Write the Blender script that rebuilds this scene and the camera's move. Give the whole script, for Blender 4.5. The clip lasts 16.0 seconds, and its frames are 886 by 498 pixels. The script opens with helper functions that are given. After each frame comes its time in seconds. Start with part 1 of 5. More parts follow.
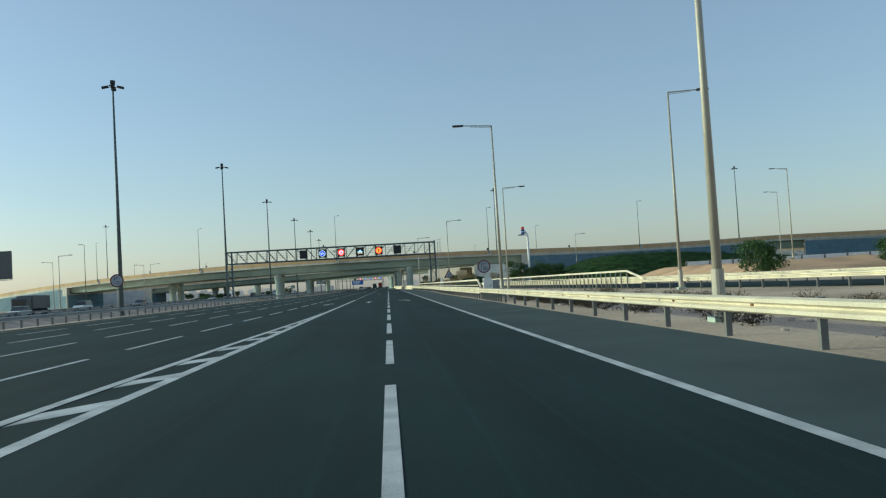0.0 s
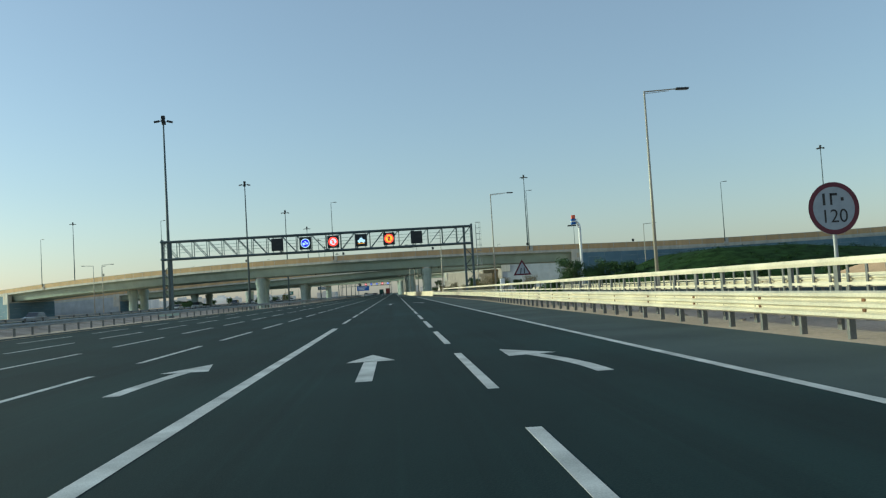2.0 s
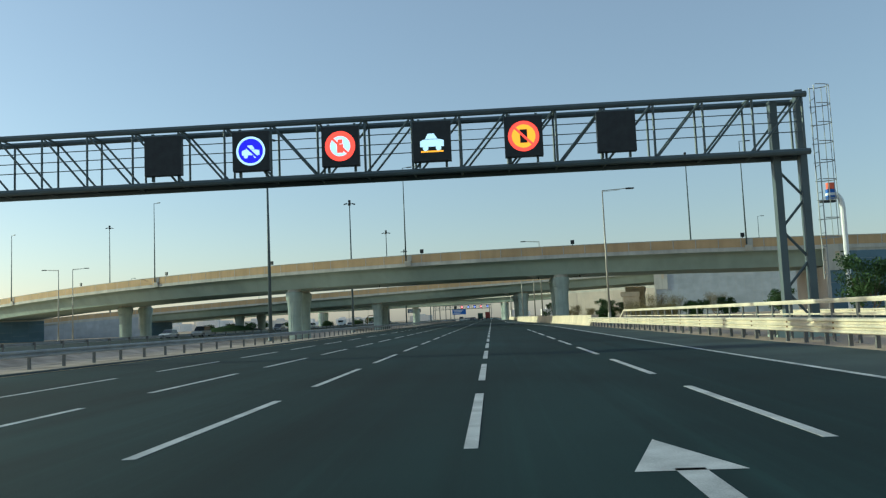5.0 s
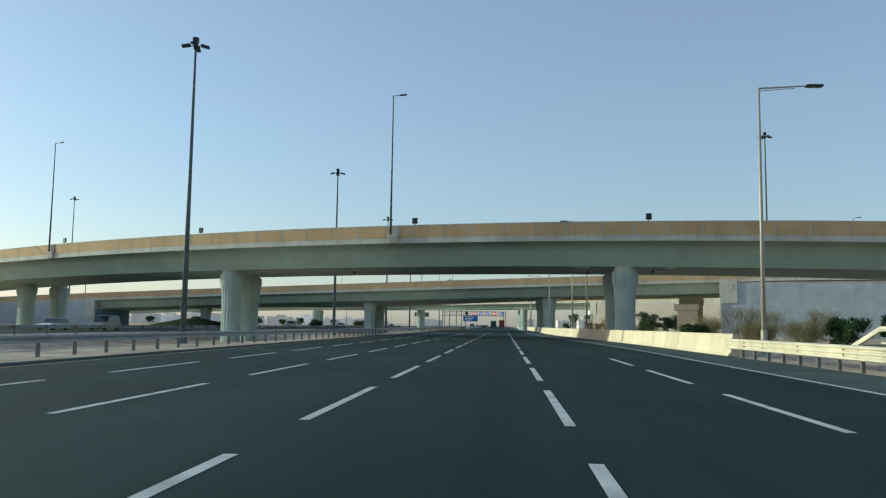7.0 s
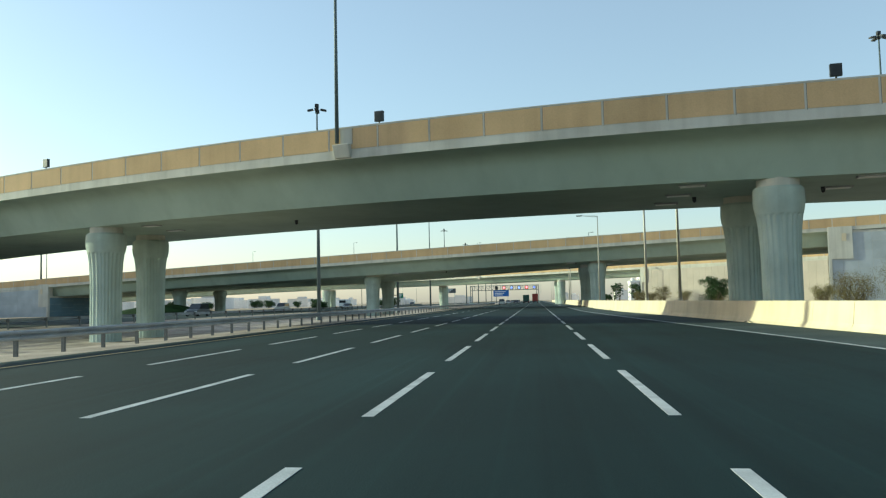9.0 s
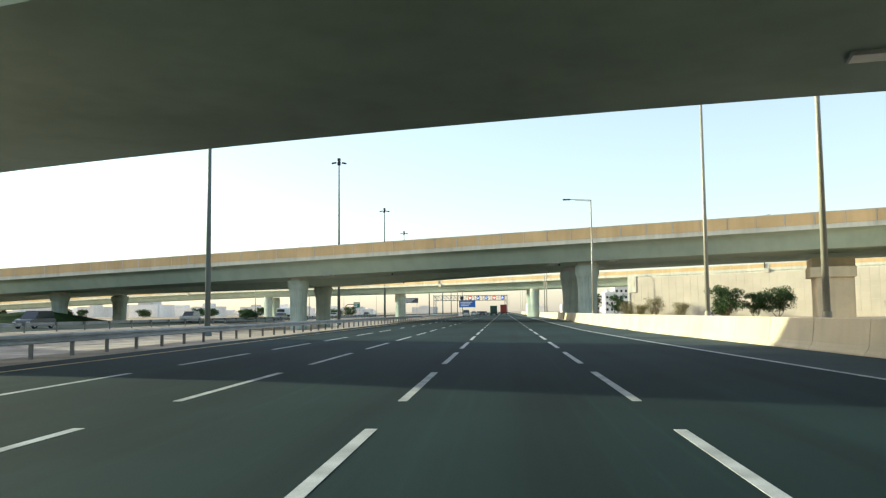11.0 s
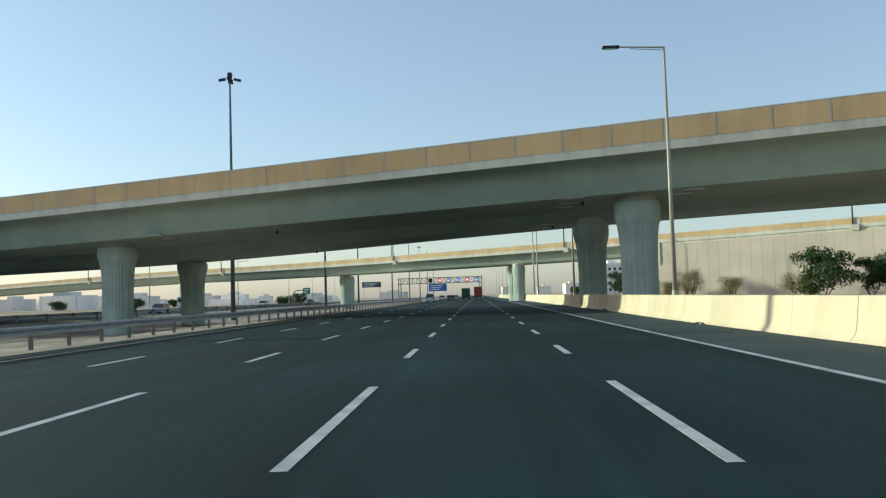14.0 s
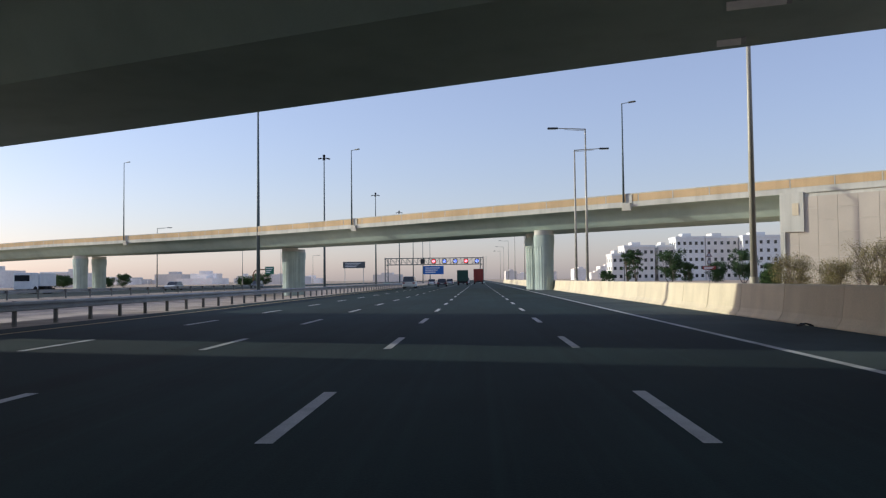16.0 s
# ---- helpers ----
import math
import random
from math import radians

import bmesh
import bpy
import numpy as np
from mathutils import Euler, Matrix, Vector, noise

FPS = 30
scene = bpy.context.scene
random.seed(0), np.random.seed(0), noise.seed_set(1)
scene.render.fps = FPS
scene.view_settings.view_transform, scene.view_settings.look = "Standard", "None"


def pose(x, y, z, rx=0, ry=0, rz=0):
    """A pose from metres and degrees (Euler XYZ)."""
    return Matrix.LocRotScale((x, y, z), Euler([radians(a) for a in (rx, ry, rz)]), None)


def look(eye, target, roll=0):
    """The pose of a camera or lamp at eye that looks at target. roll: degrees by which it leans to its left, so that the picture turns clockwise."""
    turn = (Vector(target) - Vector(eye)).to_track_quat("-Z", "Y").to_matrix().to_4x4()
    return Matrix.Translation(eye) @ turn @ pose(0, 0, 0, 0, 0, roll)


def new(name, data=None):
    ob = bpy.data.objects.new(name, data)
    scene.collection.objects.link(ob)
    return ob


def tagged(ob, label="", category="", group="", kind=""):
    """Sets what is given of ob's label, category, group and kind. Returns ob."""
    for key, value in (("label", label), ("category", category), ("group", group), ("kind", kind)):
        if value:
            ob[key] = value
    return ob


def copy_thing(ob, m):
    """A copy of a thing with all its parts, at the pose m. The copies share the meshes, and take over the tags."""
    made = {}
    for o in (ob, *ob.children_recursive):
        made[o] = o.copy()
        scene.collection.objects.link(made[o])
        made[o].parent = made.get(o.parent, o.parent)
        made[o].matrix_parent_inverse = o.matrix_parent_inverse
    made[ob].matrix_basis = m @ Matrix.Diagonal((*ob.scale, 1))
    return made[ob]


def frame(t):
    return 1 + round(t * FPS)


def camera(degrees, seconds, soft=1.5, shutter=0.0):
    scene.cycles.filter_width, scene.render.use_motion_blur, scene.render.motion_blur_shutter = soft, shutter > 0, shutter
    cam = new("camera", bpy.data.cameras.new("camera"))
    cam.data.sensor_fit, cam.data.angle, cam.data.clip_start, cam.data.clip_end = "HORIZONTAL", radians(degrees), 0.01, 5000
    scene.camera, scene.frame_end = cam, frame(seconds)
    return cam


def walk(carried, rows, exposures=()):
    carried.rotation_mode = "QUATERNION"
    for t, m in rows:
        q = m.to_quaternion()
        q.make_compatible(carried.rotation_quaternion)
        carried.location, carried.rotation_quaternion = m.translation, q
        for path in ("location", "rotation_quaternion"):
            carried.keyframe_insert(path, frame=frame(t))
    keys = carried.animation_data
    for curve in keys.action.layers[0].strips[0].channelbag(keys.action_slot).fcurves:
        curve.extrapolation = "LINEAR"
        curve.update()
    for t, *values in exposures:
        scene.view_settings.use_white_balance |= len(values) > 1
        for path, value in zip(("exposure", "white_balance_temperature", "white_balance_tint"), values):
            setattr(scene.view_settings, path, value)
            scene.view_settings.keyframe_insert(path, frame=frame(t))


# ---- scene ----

cam = camera(57.76, 16.0, soft=1.25)
PATH = [
    (0, (3.693, 5.957, 1.352), (3.834, 7.951, 1.436), -3.31),
    (0.5, (3.299, 19.493, 1.316), (3.430, 21.487, 1.401), -3.79),
    (1, (2.963, 35.605, 1.276), (3.169, 37.593, 1.356), -3.64),
    (1.5, (2.754, 48.958, 1.291), (2.963, 50.946, 1.374), -3.63),
    (2, (2.441, 63.568, 1.321), (2.567, 65.562, 1.421), -3.38),
    (2.5, (2.101, 77.172, 1.356), (2.103, 79.170, 1.461), -3.05),
    (3, (1.723, 91.844, 1.335), (1.641, 93.837, 1.484), -2.13),
    (3.5, (1.414, 105.106, 1.350), (1.312, 107.098, 1.490), -2.10),
    (4, (1.051, 120.022, 1.354), (0.938, 122.013, 1.502), -2.55),
    (6.5, (-0.691, 178.893, 1.360), (-0.817, 180.880, 1.554), -0.93),
    (7, (-0.911, 188.904, 1.335), (-1.063, 190.889, 1.523), 0.86),
    (7.5, (-1.083, 198.087, 1.392), (-1.266, 200.069, 1.589), 2.04),
    (8, (-1.280, 209.015, 1.389), (-1.495, 210.996, 1.556), 0.94),
    (8.5, (-1.416, 217.221, 1.383), (-1.642, 219.203, 1.524), -0.38),
    (9, (-1.575, 226.289, 1.378), (-1.801, 228.272, 1.509), -1.22),
    (9.5, (-1.728, 235.402, 1.379), (-1.928, 237.388, 1.507), -1.25),
    (10, (-1.848, 243.633, 1.388), (-2.018, 245.621, 1.529), -0.80),
    (12.5, (-2.186, 282.913, 1.406), (-2.326, 284.902, 1.566), -0.43),
    (13, (-2.181, 290.915, 1.390), (-2.322, 292.904, 1.540), -0.63),
    (13.5, (-2.101, 299.063, 1.387), (-2.224, 301.054, 1.527), -1.00),
    (14, (-1.998, 310.486, 1.382), (-2.080, 312.481, 1.498), -1.72),
    (14.5, (-1.929, 320.792, 1.390), (-1.976, 322.788, 1.506), -1.70),
    (15, (-1.920, 334.771, 1.399), (-1.964, 336.766, 1.525), -0.62),
    (15.5, (-1.879, 348.751, 1.381), (-1.940, 350.748, 1.483), -0.67),
    (16, (-1.869, 367.111, 1.334), (-1.956, 369.108, 1.410), -0.58),
]
EXPOSURES = [(0.0, -0.05, 5350, -30), (2.0, 0.0, 5450, -32), (4.0, 0.0, 5450, -32), (7.0, 0.05, 5350, -27), (7.5, -0.05, 5250, -34), (8.5, 0.35, 5600, -29), (9.0, 0.5, 5700, -33), (9.5, 0.7, 5900, -33), (10.0, 0.9, 6200, -30), (10.7, 1.05, 6250, -27), (11.4, 0.85, 6050, -22), (12.0, 0.25, 5400, -17), (12.5, -0.35, 4900, -14), (13.0, -0.1, 5250, -16), (13.5, 0.05, 5450, -22), (14.5, 0.6, 5800, -28), (15.0, 0.95, 6050, -28), (15.5, 1.2, 5950, -23), (16.0, 0.1, 5450, -5)]
walk(cam, [(t, look(eye, target, roll)) for t, eye, target, roll in PATH], EXPOSURES)

# ---- sky and sun ----
SUN_ELEV, SUN_AZ = 13.0, -77.4   # azimuth clockwise from +y
world = bpy.data.worlds.new("sky")
scene.world = world
world.use_nodes = True
wn = world.node_tree
sky = wn.nodes.new("ShaderNodeTexSky")
sky.sky_type = "NISHITA"
sky.sun_disc = False
sky.sun_elevation, sky.sun_rotation = radians(SUN_ELEV), radians(SUN_AZ)
sky.air_density, sky.dust_density, sky.ozone_density = 1.1, 1.0, 1.7
dusty = wn.nodes.new("ShaderNodeHueSaturation")   # dust in the air takes colour out of the whole sky
dusty.inputs["Saturation"].default_value = 0.85
wn.links.new(sky.outputs[0], dusty.inputs["Color"])
veil = wn.nodes.new("ShaderNodeMixRGB")   # an even veil of dust over the whole sky
veil.inputs[0].default_value = 0.14
veil.inputs[2].default_value = (6.0, 6.0, 6.4, 1)
wn.links.new(dusty.outputs[0], veil.inputs[1])
warm = wn.nodes.new("ShaderNodeMixRGB")   # fine airborne sand tints it slightly rose
warm.blend_type = "MULTIPLY"
warm.inputs[0].default_value = 1.0
warm.inputs[2].default_value = (1.11, 0.915, 1.08, 1)
wn.links.new(veil.outputs[0], warm.inputs[1])
wn.links.new(warm.outputs[0], wn.nodes["Background"].inputs[0])
wn.nodes["Background"].inputs[1].default_value = 0.15
sun = new("sun", bpy.data.lights.new("sun", "SUN"))
sun.data.energy, sun.data.angle, sun.data.color = 4.0, radians(0.6), (1.0, 0.83, 0.66)
az, el = radians(SUN_AZ), radians(SUN_ELEV)
to_sun = Vector((math.sin(az) * math.cos(el), math.cos(az) * math.cos(el), math.sin(el)))
sun.matrix_world = look(to_sun * 300, (0, 0, 0))


# ---- materials ----
def material(name, base, rough=0.8, metal=0.0, vary=0.15, scale=3.0, fine=60.0, bump=0.15, spec=0.4, tint=None, island=0.0):
    """Procedural surface: stains at one scale, grain at a finer one, slight relief."""
    m = bpy.data.materials.new(name)
    m.use_nodes = True
    nt = m.node_tree
    b = nt.nodes["Principled BSDF"]
    b.inputs["Roughness"].default_value = rough
    b.inputs["Metallic"].default_value = metal
    b.inputs["Specular IOR Level"].default_value = spec
    tc = nt.nodes.new("ShaderNodeTexCoord")
    big = nt.nodes.new("ShaderNodeTexNoise")
    big.inputs["Scale"].default_value = 1.0 / scale
    big.inputs["Detail"].default_value = 6.0
    small = nt.nodes.new("ShaderNodeTexNoise")
    small.inputs["Scale"].default_value = fine
    small.inputs["Detail"].default_value = 3.0
    for n in (big, small):
        nt.links.new(tc.outputs["Object"], n.inputs["Vector"])
    mix = nt.nodes.new("ShaderNodeMath")
    mix.operation = "ADD"
    half = nt.nodes.new("ShaderNodeMath")
    half.operation = "MULTIPLY"
    half.inputs[1].default_value = 0.5
    nt.links.new(small.outputs["Fac"], half.inputs[0])
    nt.links.new(big.outputs["Fac"], mix.inputs[0])
    nt.links.new(half.outputs[0], mix.inputs[1])
    ramp = nt.nodes.new("ShaderNodeValToRGB")
    lo = [c * (1 - vary * 1.6) for c in base]
    hi = [min(1.0, c * (1 + vary * 1.6)) for c in (tint or base)]
    ramp.color_ramp.elements[0].position, ramp.color_ramp.elements[1].position = 0.45, 1.05
    ramp.color_ramp.elements[0].color = (*lo, 1)
    ramp.color_ramp.elements[1].color = (*hi, 1)
    nt.links.new(mix.outputs[0], ramp.inputs["Fac"])
    out = ramp.outputs["Color"]
    if island:
        info = nt.nodes.new("ShaderNodeObjectInfo")
        hsv = nt.nodes.new("ShaderNodeHueSaturation")
        ma = nt.nodes.new("ShaderNodeMapRange")
        ma.inputs["To Min"].default_value, ma.inputs["To Max"].default_value = 1 - island, 1 + island
        nt.links.new(info.outputs["Random"], ma.inputs["Value"])
        nt.links.new(ma.outputs[0], hsv.inputs["Value"])
        nt.links.new(out, hsv.inputs["Color"])
        out = hsv.outputs["Color"]
    nt.links.new(out, b.inputs["Base Color"])
    if bump:
        bp = nt.nodes.new("ShaderNodeBump")
        bp.inputs["Strength"].default_value = bump
        bp.inputs["Distance"].default_value = 0.02
        nt.links.new(small.outputs["Fac"], bp.inputs["Height"])
        nt.links.new(bp.outputs[0], b.inputs["Normal"])
    return m


def glow(name, color, strength):
    m = bpy.data.materials.new(name)
    m.use_nodes = True
    b = m.node_tree.nodes["Principled BSDF"]
    b.inputs["Base Color"].default_value = (*color, 1)
    b.inputs["Emission Color"].default_value = (*color, 1)
    b.inputs["Emission Strength"].default_value = strength
    return m


def streaked(m, amount=0.35, width=1.2):
    """Adds rain streaks that run down an upright concrete face."""
    nt = m.node_tree
    b = nt.nodes["Principled BSDF"]
    src = b.inputs["Base Color"].links[0].from_socket
    tc = nt.nodes.new("ShaderNodeTexCoord")
    mp = nt.nodes.new("ShaderNodeMapping")
    mp.inputs["Scale"].default_value = (1.0 / width, 1.0 / width, 0.06)
    no = nt.nodes.new("ShaderNodeTexNoise")
    no.inputs["Scale"].default_value, no.inputs["Detail"].default_value = 1.0, 5.0
    nt.links.new(tc.outputs["Object"], mp.inputs[0])
    nt.links.new(mp.outputs[0], no.inputs["Vector"])
    rm = nt.nodes.new("ShaderNodeMapRange")
    rm.inputs["From Min"].default_value, rm.inputs["From Max"].default_value = 0.45, 0.75
    rm.inputs["To Min"].default_value, rm.inputs["To Max"].default_value = 0.0, amount
    nt.links.new(no.outputs["Fac"], rm.inputs["Value"])
    mx = nt.nodes.new("ShaderNodeMixRGB")
    mx.blend_type = "MULTIPLY"
    mx.inputs[2].default_value = (0.45, 0.43, 0.40, 1)
    nt.links.new(rm.outputs[0], mx.inputs[0])
    nt.links.new(src, mx.inputs[1])
    nt.links.new(mx.outputs[0], b.inputs["Base Color"])
    return m


def worn_road(m):
    """Adds polished wheel paths, long oil and tyre streaks and faint patches along the lanes."""
    nt = m.node_tree
    b = nt.nodes["Principled BSDF"]
    src = b.inputs["Base Color"].links[0].from_socket
    tc = nt.nodes.new("ShaderNodeTexCoord")
    for scale, lo, hi, amount, col in (((1.1, 0.012, 1), 0.48, 0.72, 0.65, (0.42, 0.43, 0.45, 1)), ((0.27, 0.05, 1), 0.48, 0.68, 0.6, (1.8, 1.75, 1.7, 1)), ((6.0, 0.03, 1), 0.53, 0.72, 0.3, (1.9, 1.85, 1.75, 1)), ((0.35, 0.2, 1), 0.58, 0.66, 0.3, (0.6, 0.6, 0.62, 1))):
        mp = nt.nodes.new("ShaderNodeMapping")
        mp.inputs["Scale"].default_value = scale
        no = nt.nodes.new("ShaderNodeTexNoise")
        no.inputs["Scale"].default_value, no.inputs["Detail"].default_value = 1.0, 4.0
        nt.links.new(tc.outputs["Object"], mp.inputs[0])
        nt.links.new(mp.outputs[0], no.inputs["Vector"])
        rm = nt.nodes.new("ShaderNodeMapRange")
        rm.inputs["From Min"].default_value, rm.inputs["From Max"].default_value = lo, hi
        rm.inputs["To Max"].default_value = amount
        nt.links.new(no.outputs["Fac"], rm.inputs["Value"])
        mx = nt.nodes.new("ShaderNodeMixRGB")
        mx.blend_type = "MULTIPLY"
        mx.inputs[2].default_value = col
        nt.links.new(rm.outputs[0], mx.inputs[0])
        nt.links.new(src, mx.inputs[1])
        src = mx.outputs[0]
    nt.links.new(src, b.inputs["Base Color"])
    return m


ASPHALT = worn_road(material("asphalt", (0.0102, 0.0228, 0.0226), 0.85, vary=0.22, scale=7.0, fine=45.0, bump=0.25, spec=0.15))
SHOULDER = material("shoulder_asphalt", (0.058, 0.074, 0.073), 0.9, vary=0.24, scale=4.0, fine=50.0, bump=0.3, spec=0.15)
PAINT = material("road_paint", (0.46, 0.46, 0.45), 0.75, vary=0.3, scale=0.8, fine=70.0, bump=0.1)
YELLOW = material("yellow_paint", (0.50, 0.38, 0.16), 0.7, vary=0.2, scale=0.8, fine=60.0)
SAND = material("sand", (0.46, 0.36, 0.26), 0.95, vary=0.28, scale=9.0, fine=9.0, bump=0.5, spec=0.1)
OCHRE = material("ochre_sand", (0.52, 0.35, 0.21), 0.95, vary=0.22, scale=6.0, fine=7.0, bump=0.6, spec=0.1)
GRAVEL = material("median_gravel", (0.40, 0.33, 0.26), 0.95, vary=0.3, scale=2.5, fine=22.0, bump=0.6, spec=0.1)
CONCRETE = streaked(material("concrete", (0.42, 0.50, 0.43), 0.85, vary=0.09, scale=5.0, fine=40.0, bump=0.12), 0.2, 1.3)
COLUMN = streaked(material("column_concrete", (0.44, 0.50, 0.44), 0.85, vary=0.14, scale=2.0, fine=40.0, bump=0.15), 0.35, 0.7)
FASCIA = streaked(material("fascia_concrete", (0.55, 0.53, 0.46), 0.85, vary=0.12, scale=3.0, fine=40.0), 0.35, 0.6)
PANEL = streaked(material("parapet_panel", (0.55, 0.39, 0.21), 0.9, vary=0.1, scale=3.0, fine=14.0, bump=0.45, island=0.04), 0.2, 0.6)
BARRIER = streaked(material("barrier_concrete", (0.62, 0.53, 0.37), 0.85, vary=0.1, scale=2.2, fine=24.0, bump=0.06, island=0.05), 0.22, 0.9)
WALLPANEL = material("wall_panel", (0.50, 0.44, 0.36), 0.9, vary=0.08, scale=4.0, fine=20.0, bump=0.3, island=0.025)
# blue-grey wall panels with their shade darkened into the base colour
SHADEDWALL = material("shaded_blue_wall_panel", (0.14, 0.21, 0.26), 0.9, vary=0.1, scale=2.0, fine=20.0, bump=0.3, island=0.05)
BLUEWALL = material("pale_wall_panel", (0.42, 0.45, 0.47), 0.9, vary=0.1, scale=2.0, fine=20.0, bump=0.3, island=0.05)
STEEL = material("galvanised_steel", (0.34, 0.35, 0.35), 0.6, 0.35, vary=0.14, scale=0.8, fine=25.0, bump=0.05)
RAILPAINT = material("cream_rail", (0.62, 0.56, 0.42), 0.55, 0.15, vary=0.14, scale=1.2, fine=20.0, bump=0.05)
POSTSTEEL = material("weathered_post_steel", (0.17, 0.17, 0.16), 0.6, 0.4, vary=0.2, scale=0.4, fine=20.0, bump=0.05)
MAST = material("grey_mast_paint", (0.10, 0.125, 0.13), 0.55, 0.1, vary=0.1, scale=1.5, fine=20.0, bump=0.0)
RUST = material("rust", (0.13, 0.065, 0.03), 0.9, vary=0.35, scale=0.3, fine=30.0, bump=0.2)
LAMPPOLE = material("cream_pole_paint", (0.40, 0.37, 0.30), 0.5, 0.2, vary=0.1, scale=1.5, fine=20.0, bump=0.0)
DARK = material("dark_housing", (0.025, 0.028, 0.03), 0.5, 0.1, vary=0.2, scale=0.3, fine=30.0, bump=0.0)
RUBBER = material("tyre_rubber", (0.02, 0.02, 0.02), 0.9, vary=0.2, scale=0.2, fine=30.0, bump=0.0)
WHITE = material("white_paint", (0.78, 0.78, 0.76), 0.4, vary=0.06, scale=0.6, fine=10.0, bump=0.0)
# white sign sheeting, greyed in its base colour for the backlit, shaded side
SIGNFACE = material("shaded_sign_face", (0.33, 0.36, 0.40), 0.5, vary=0.08, scale=0.4, fine=12.0, bump=0.0)
MAROON = material("dark_sign_red", (0.10, 0.015, 0.03), 0.5, vary=0.12, scale=0.4, fine=10.0, bump=0.0)
ORANGE = material("orange_beacon", (0.75, 0.13, 0.06), 0.35, vary=0.08, scale=0.4, fine=8.0, bump=0.0)
RED = material("red_paint", (0.22, 0.02, 0.03), 0.45, vary=0.12, scale=0.6, fine=10.0, bump=0.0)
TRUCKRED = material("truck_red_paint", (0.22, 0.035, 0.025), 0.5, vary=0.12, scale=0.8, fine=10.0, bump=0.0)
TRUCKGREEN = material("truck_green_paint", (0.03, 0.07, 0.05), 0.5, vary=0.12, scale=0.8, fine=10.0, bump=0.0)
SILVER = material("silver_car_paint", (0.42, 0.43, 0.44), 0.3, 0.5, vary=0.05, scale=0.6, fine=10.0, bump=0.0)
GREYCAR = material("grey_car_paint", (0.10, 0.11, 0.12), 0.3, 0.3, vary=0.05, scale=0.6, fine=10.0, bump=0.0)
BLACK = material("black_paint", (0.02, 0.02, 0.02), 0.5, vary=0.1, scale=0.5, fine=10.0, bump=0.0)
BLUE = material("blue_sign_paint", (0.03, 0.12, 0.42), 0.45, vary=0.08, scale=0.6, fine=10.0, bump=0.0)
GREEN_SIGN = material("green_sign_paint", (0.03, 0.16, 0.10), 0.45, vary=0.08, scale=0.6, fine=10.0, bump=0.0)
WINDOW = material("tinted_glass", (0.02, 0.025, 0.03), 0.08, 0.0, vary=0.1, scale=0.6, fine=5.0, bump=0.0, spec=0.8)
LEAF = material("leaf", (0.02, 0.05, 0.012), 0.7, vary=0.4, scale=0.5, fine=6.0, bump=0.0, tint=(0.045, 0.085, 0.02))
DRYLEAF = material("dry_leaf", (0.19, 0.165, 0.065), 0.8, vary=0.35, scale=0.5, fine=6.0, bump=0.0)
GRASS = material("grass", (0.012, 0.028, 0.008), 0.95, vary=0.5, scale=2.0, fine=5.0, bump=0.6, spec=0.05, tint=(0.022, 0.042, 0.012))
SCRUB = material("dead_scrub", (0.085, 0.07, 0.045), 0.95, vary=0.4, scale=0.6, fine=8.0, bump=0.0)
BARK = material("bark", (0.15, 0.12, 0.085), 0.95, vary=0.3, scale=0.5, fine=25.0, bump=0.5)
BUILDING = material("pale_render", (0.78, 0.75, 0.70), 0.9, vary=0.08, scale=4.0, fine=4.0, bump=0.0, island=0.15)
ROCK = material("rubble", (0.40, 0.34, 0.28), 0.95, vary=0.25, scale=0.4, fine=12.0, bump=0.6)
HAZE = material("hazy_town", (0.80, 0.74, 0.68), 0.95, vary=0.12, scale=20.0, fine=1.0, bump=0.0, island=0.2)
LED_BLUE = glow("led_blue", (0.025, 0.012, 0.75), 0.9)
LED_WHITE = glow("led_white", (0.7, 0.8, 1.0), 0.9)
LED_RED = glow("led_red", (0.95, 0.05, 0.04), 1.8)
LED_AMBER = glow("led_amber", (1.0, 0.36, 0.03), 1.3)

# ---- shaping helpers ----
def soft_edges(bm, limit=28.0):
    """Keeps the edges sharp that fold by more than limit degrees, for a smooth mesh."""
    bmesh.ops.recalc_face_normals(bm, faces=bm.faces[:])
    for e in bm.edges:
        e.smooth = e.calc_face_angle(0.0) < radians(limit)


def mesh_of(bm, name, mat, smooth=False):
    bmesh.ops.recalc_face_normals(bm, faces=bm.faces)
    me = bpy.data.meshes.new(name)
    bm.to_mesh(me)
    bm.free()
    me.materials.append(mat)
    if smooth:
        me.polygons.foreach_set("use_smooth", [True] * len(me.polygons))
    return me


def part(name, bm, mat, parent, label="", smooth=False):
    ob = new(name, mesh_of(bm, name, mat, smooth))
    ob.parent = parent
    if label:
        ob["label"] = label
    return ob


def piece(name, me, parent, m):
    """One more object on a mesh that alike pieces share."""
    ob = new(name, me)
    ob.parent = parent
    ob.matrix_local = m
    return ob


def thing(name, label, category, at=(0, 0, 0), turn=0.0, group="", kind=""):
    ob = new(name)
    ob.empty_display_size = 0.5
    ob.matrix_basis = pose(*at, 0, 0, turn)
    return tagged(ob, label, category, group, kind)


def box(bm, x0, x1, y0, y1, z0, z1, bevel=0.0):
    r = bmesh.ops.create_cube(bm, size=1.0)
    vs = r["verts"]
    for v in vs:
        v.co = Vector(((x0 + x1) / 2 + v.co.x * (x1 - x0), (y0 + y1) / 2 + v.co.y * (y1 - y0), (z0 + z1) / 2 + v.co.z * (z1 - z0)))
    if bevel:
        es = list({e for v in vs for e in v.link_edges})
        bmesh.ops.bevel(bm, geom=es, offset=bevel, segments=2, affect="EDGES", profile=0.6)
    return bm


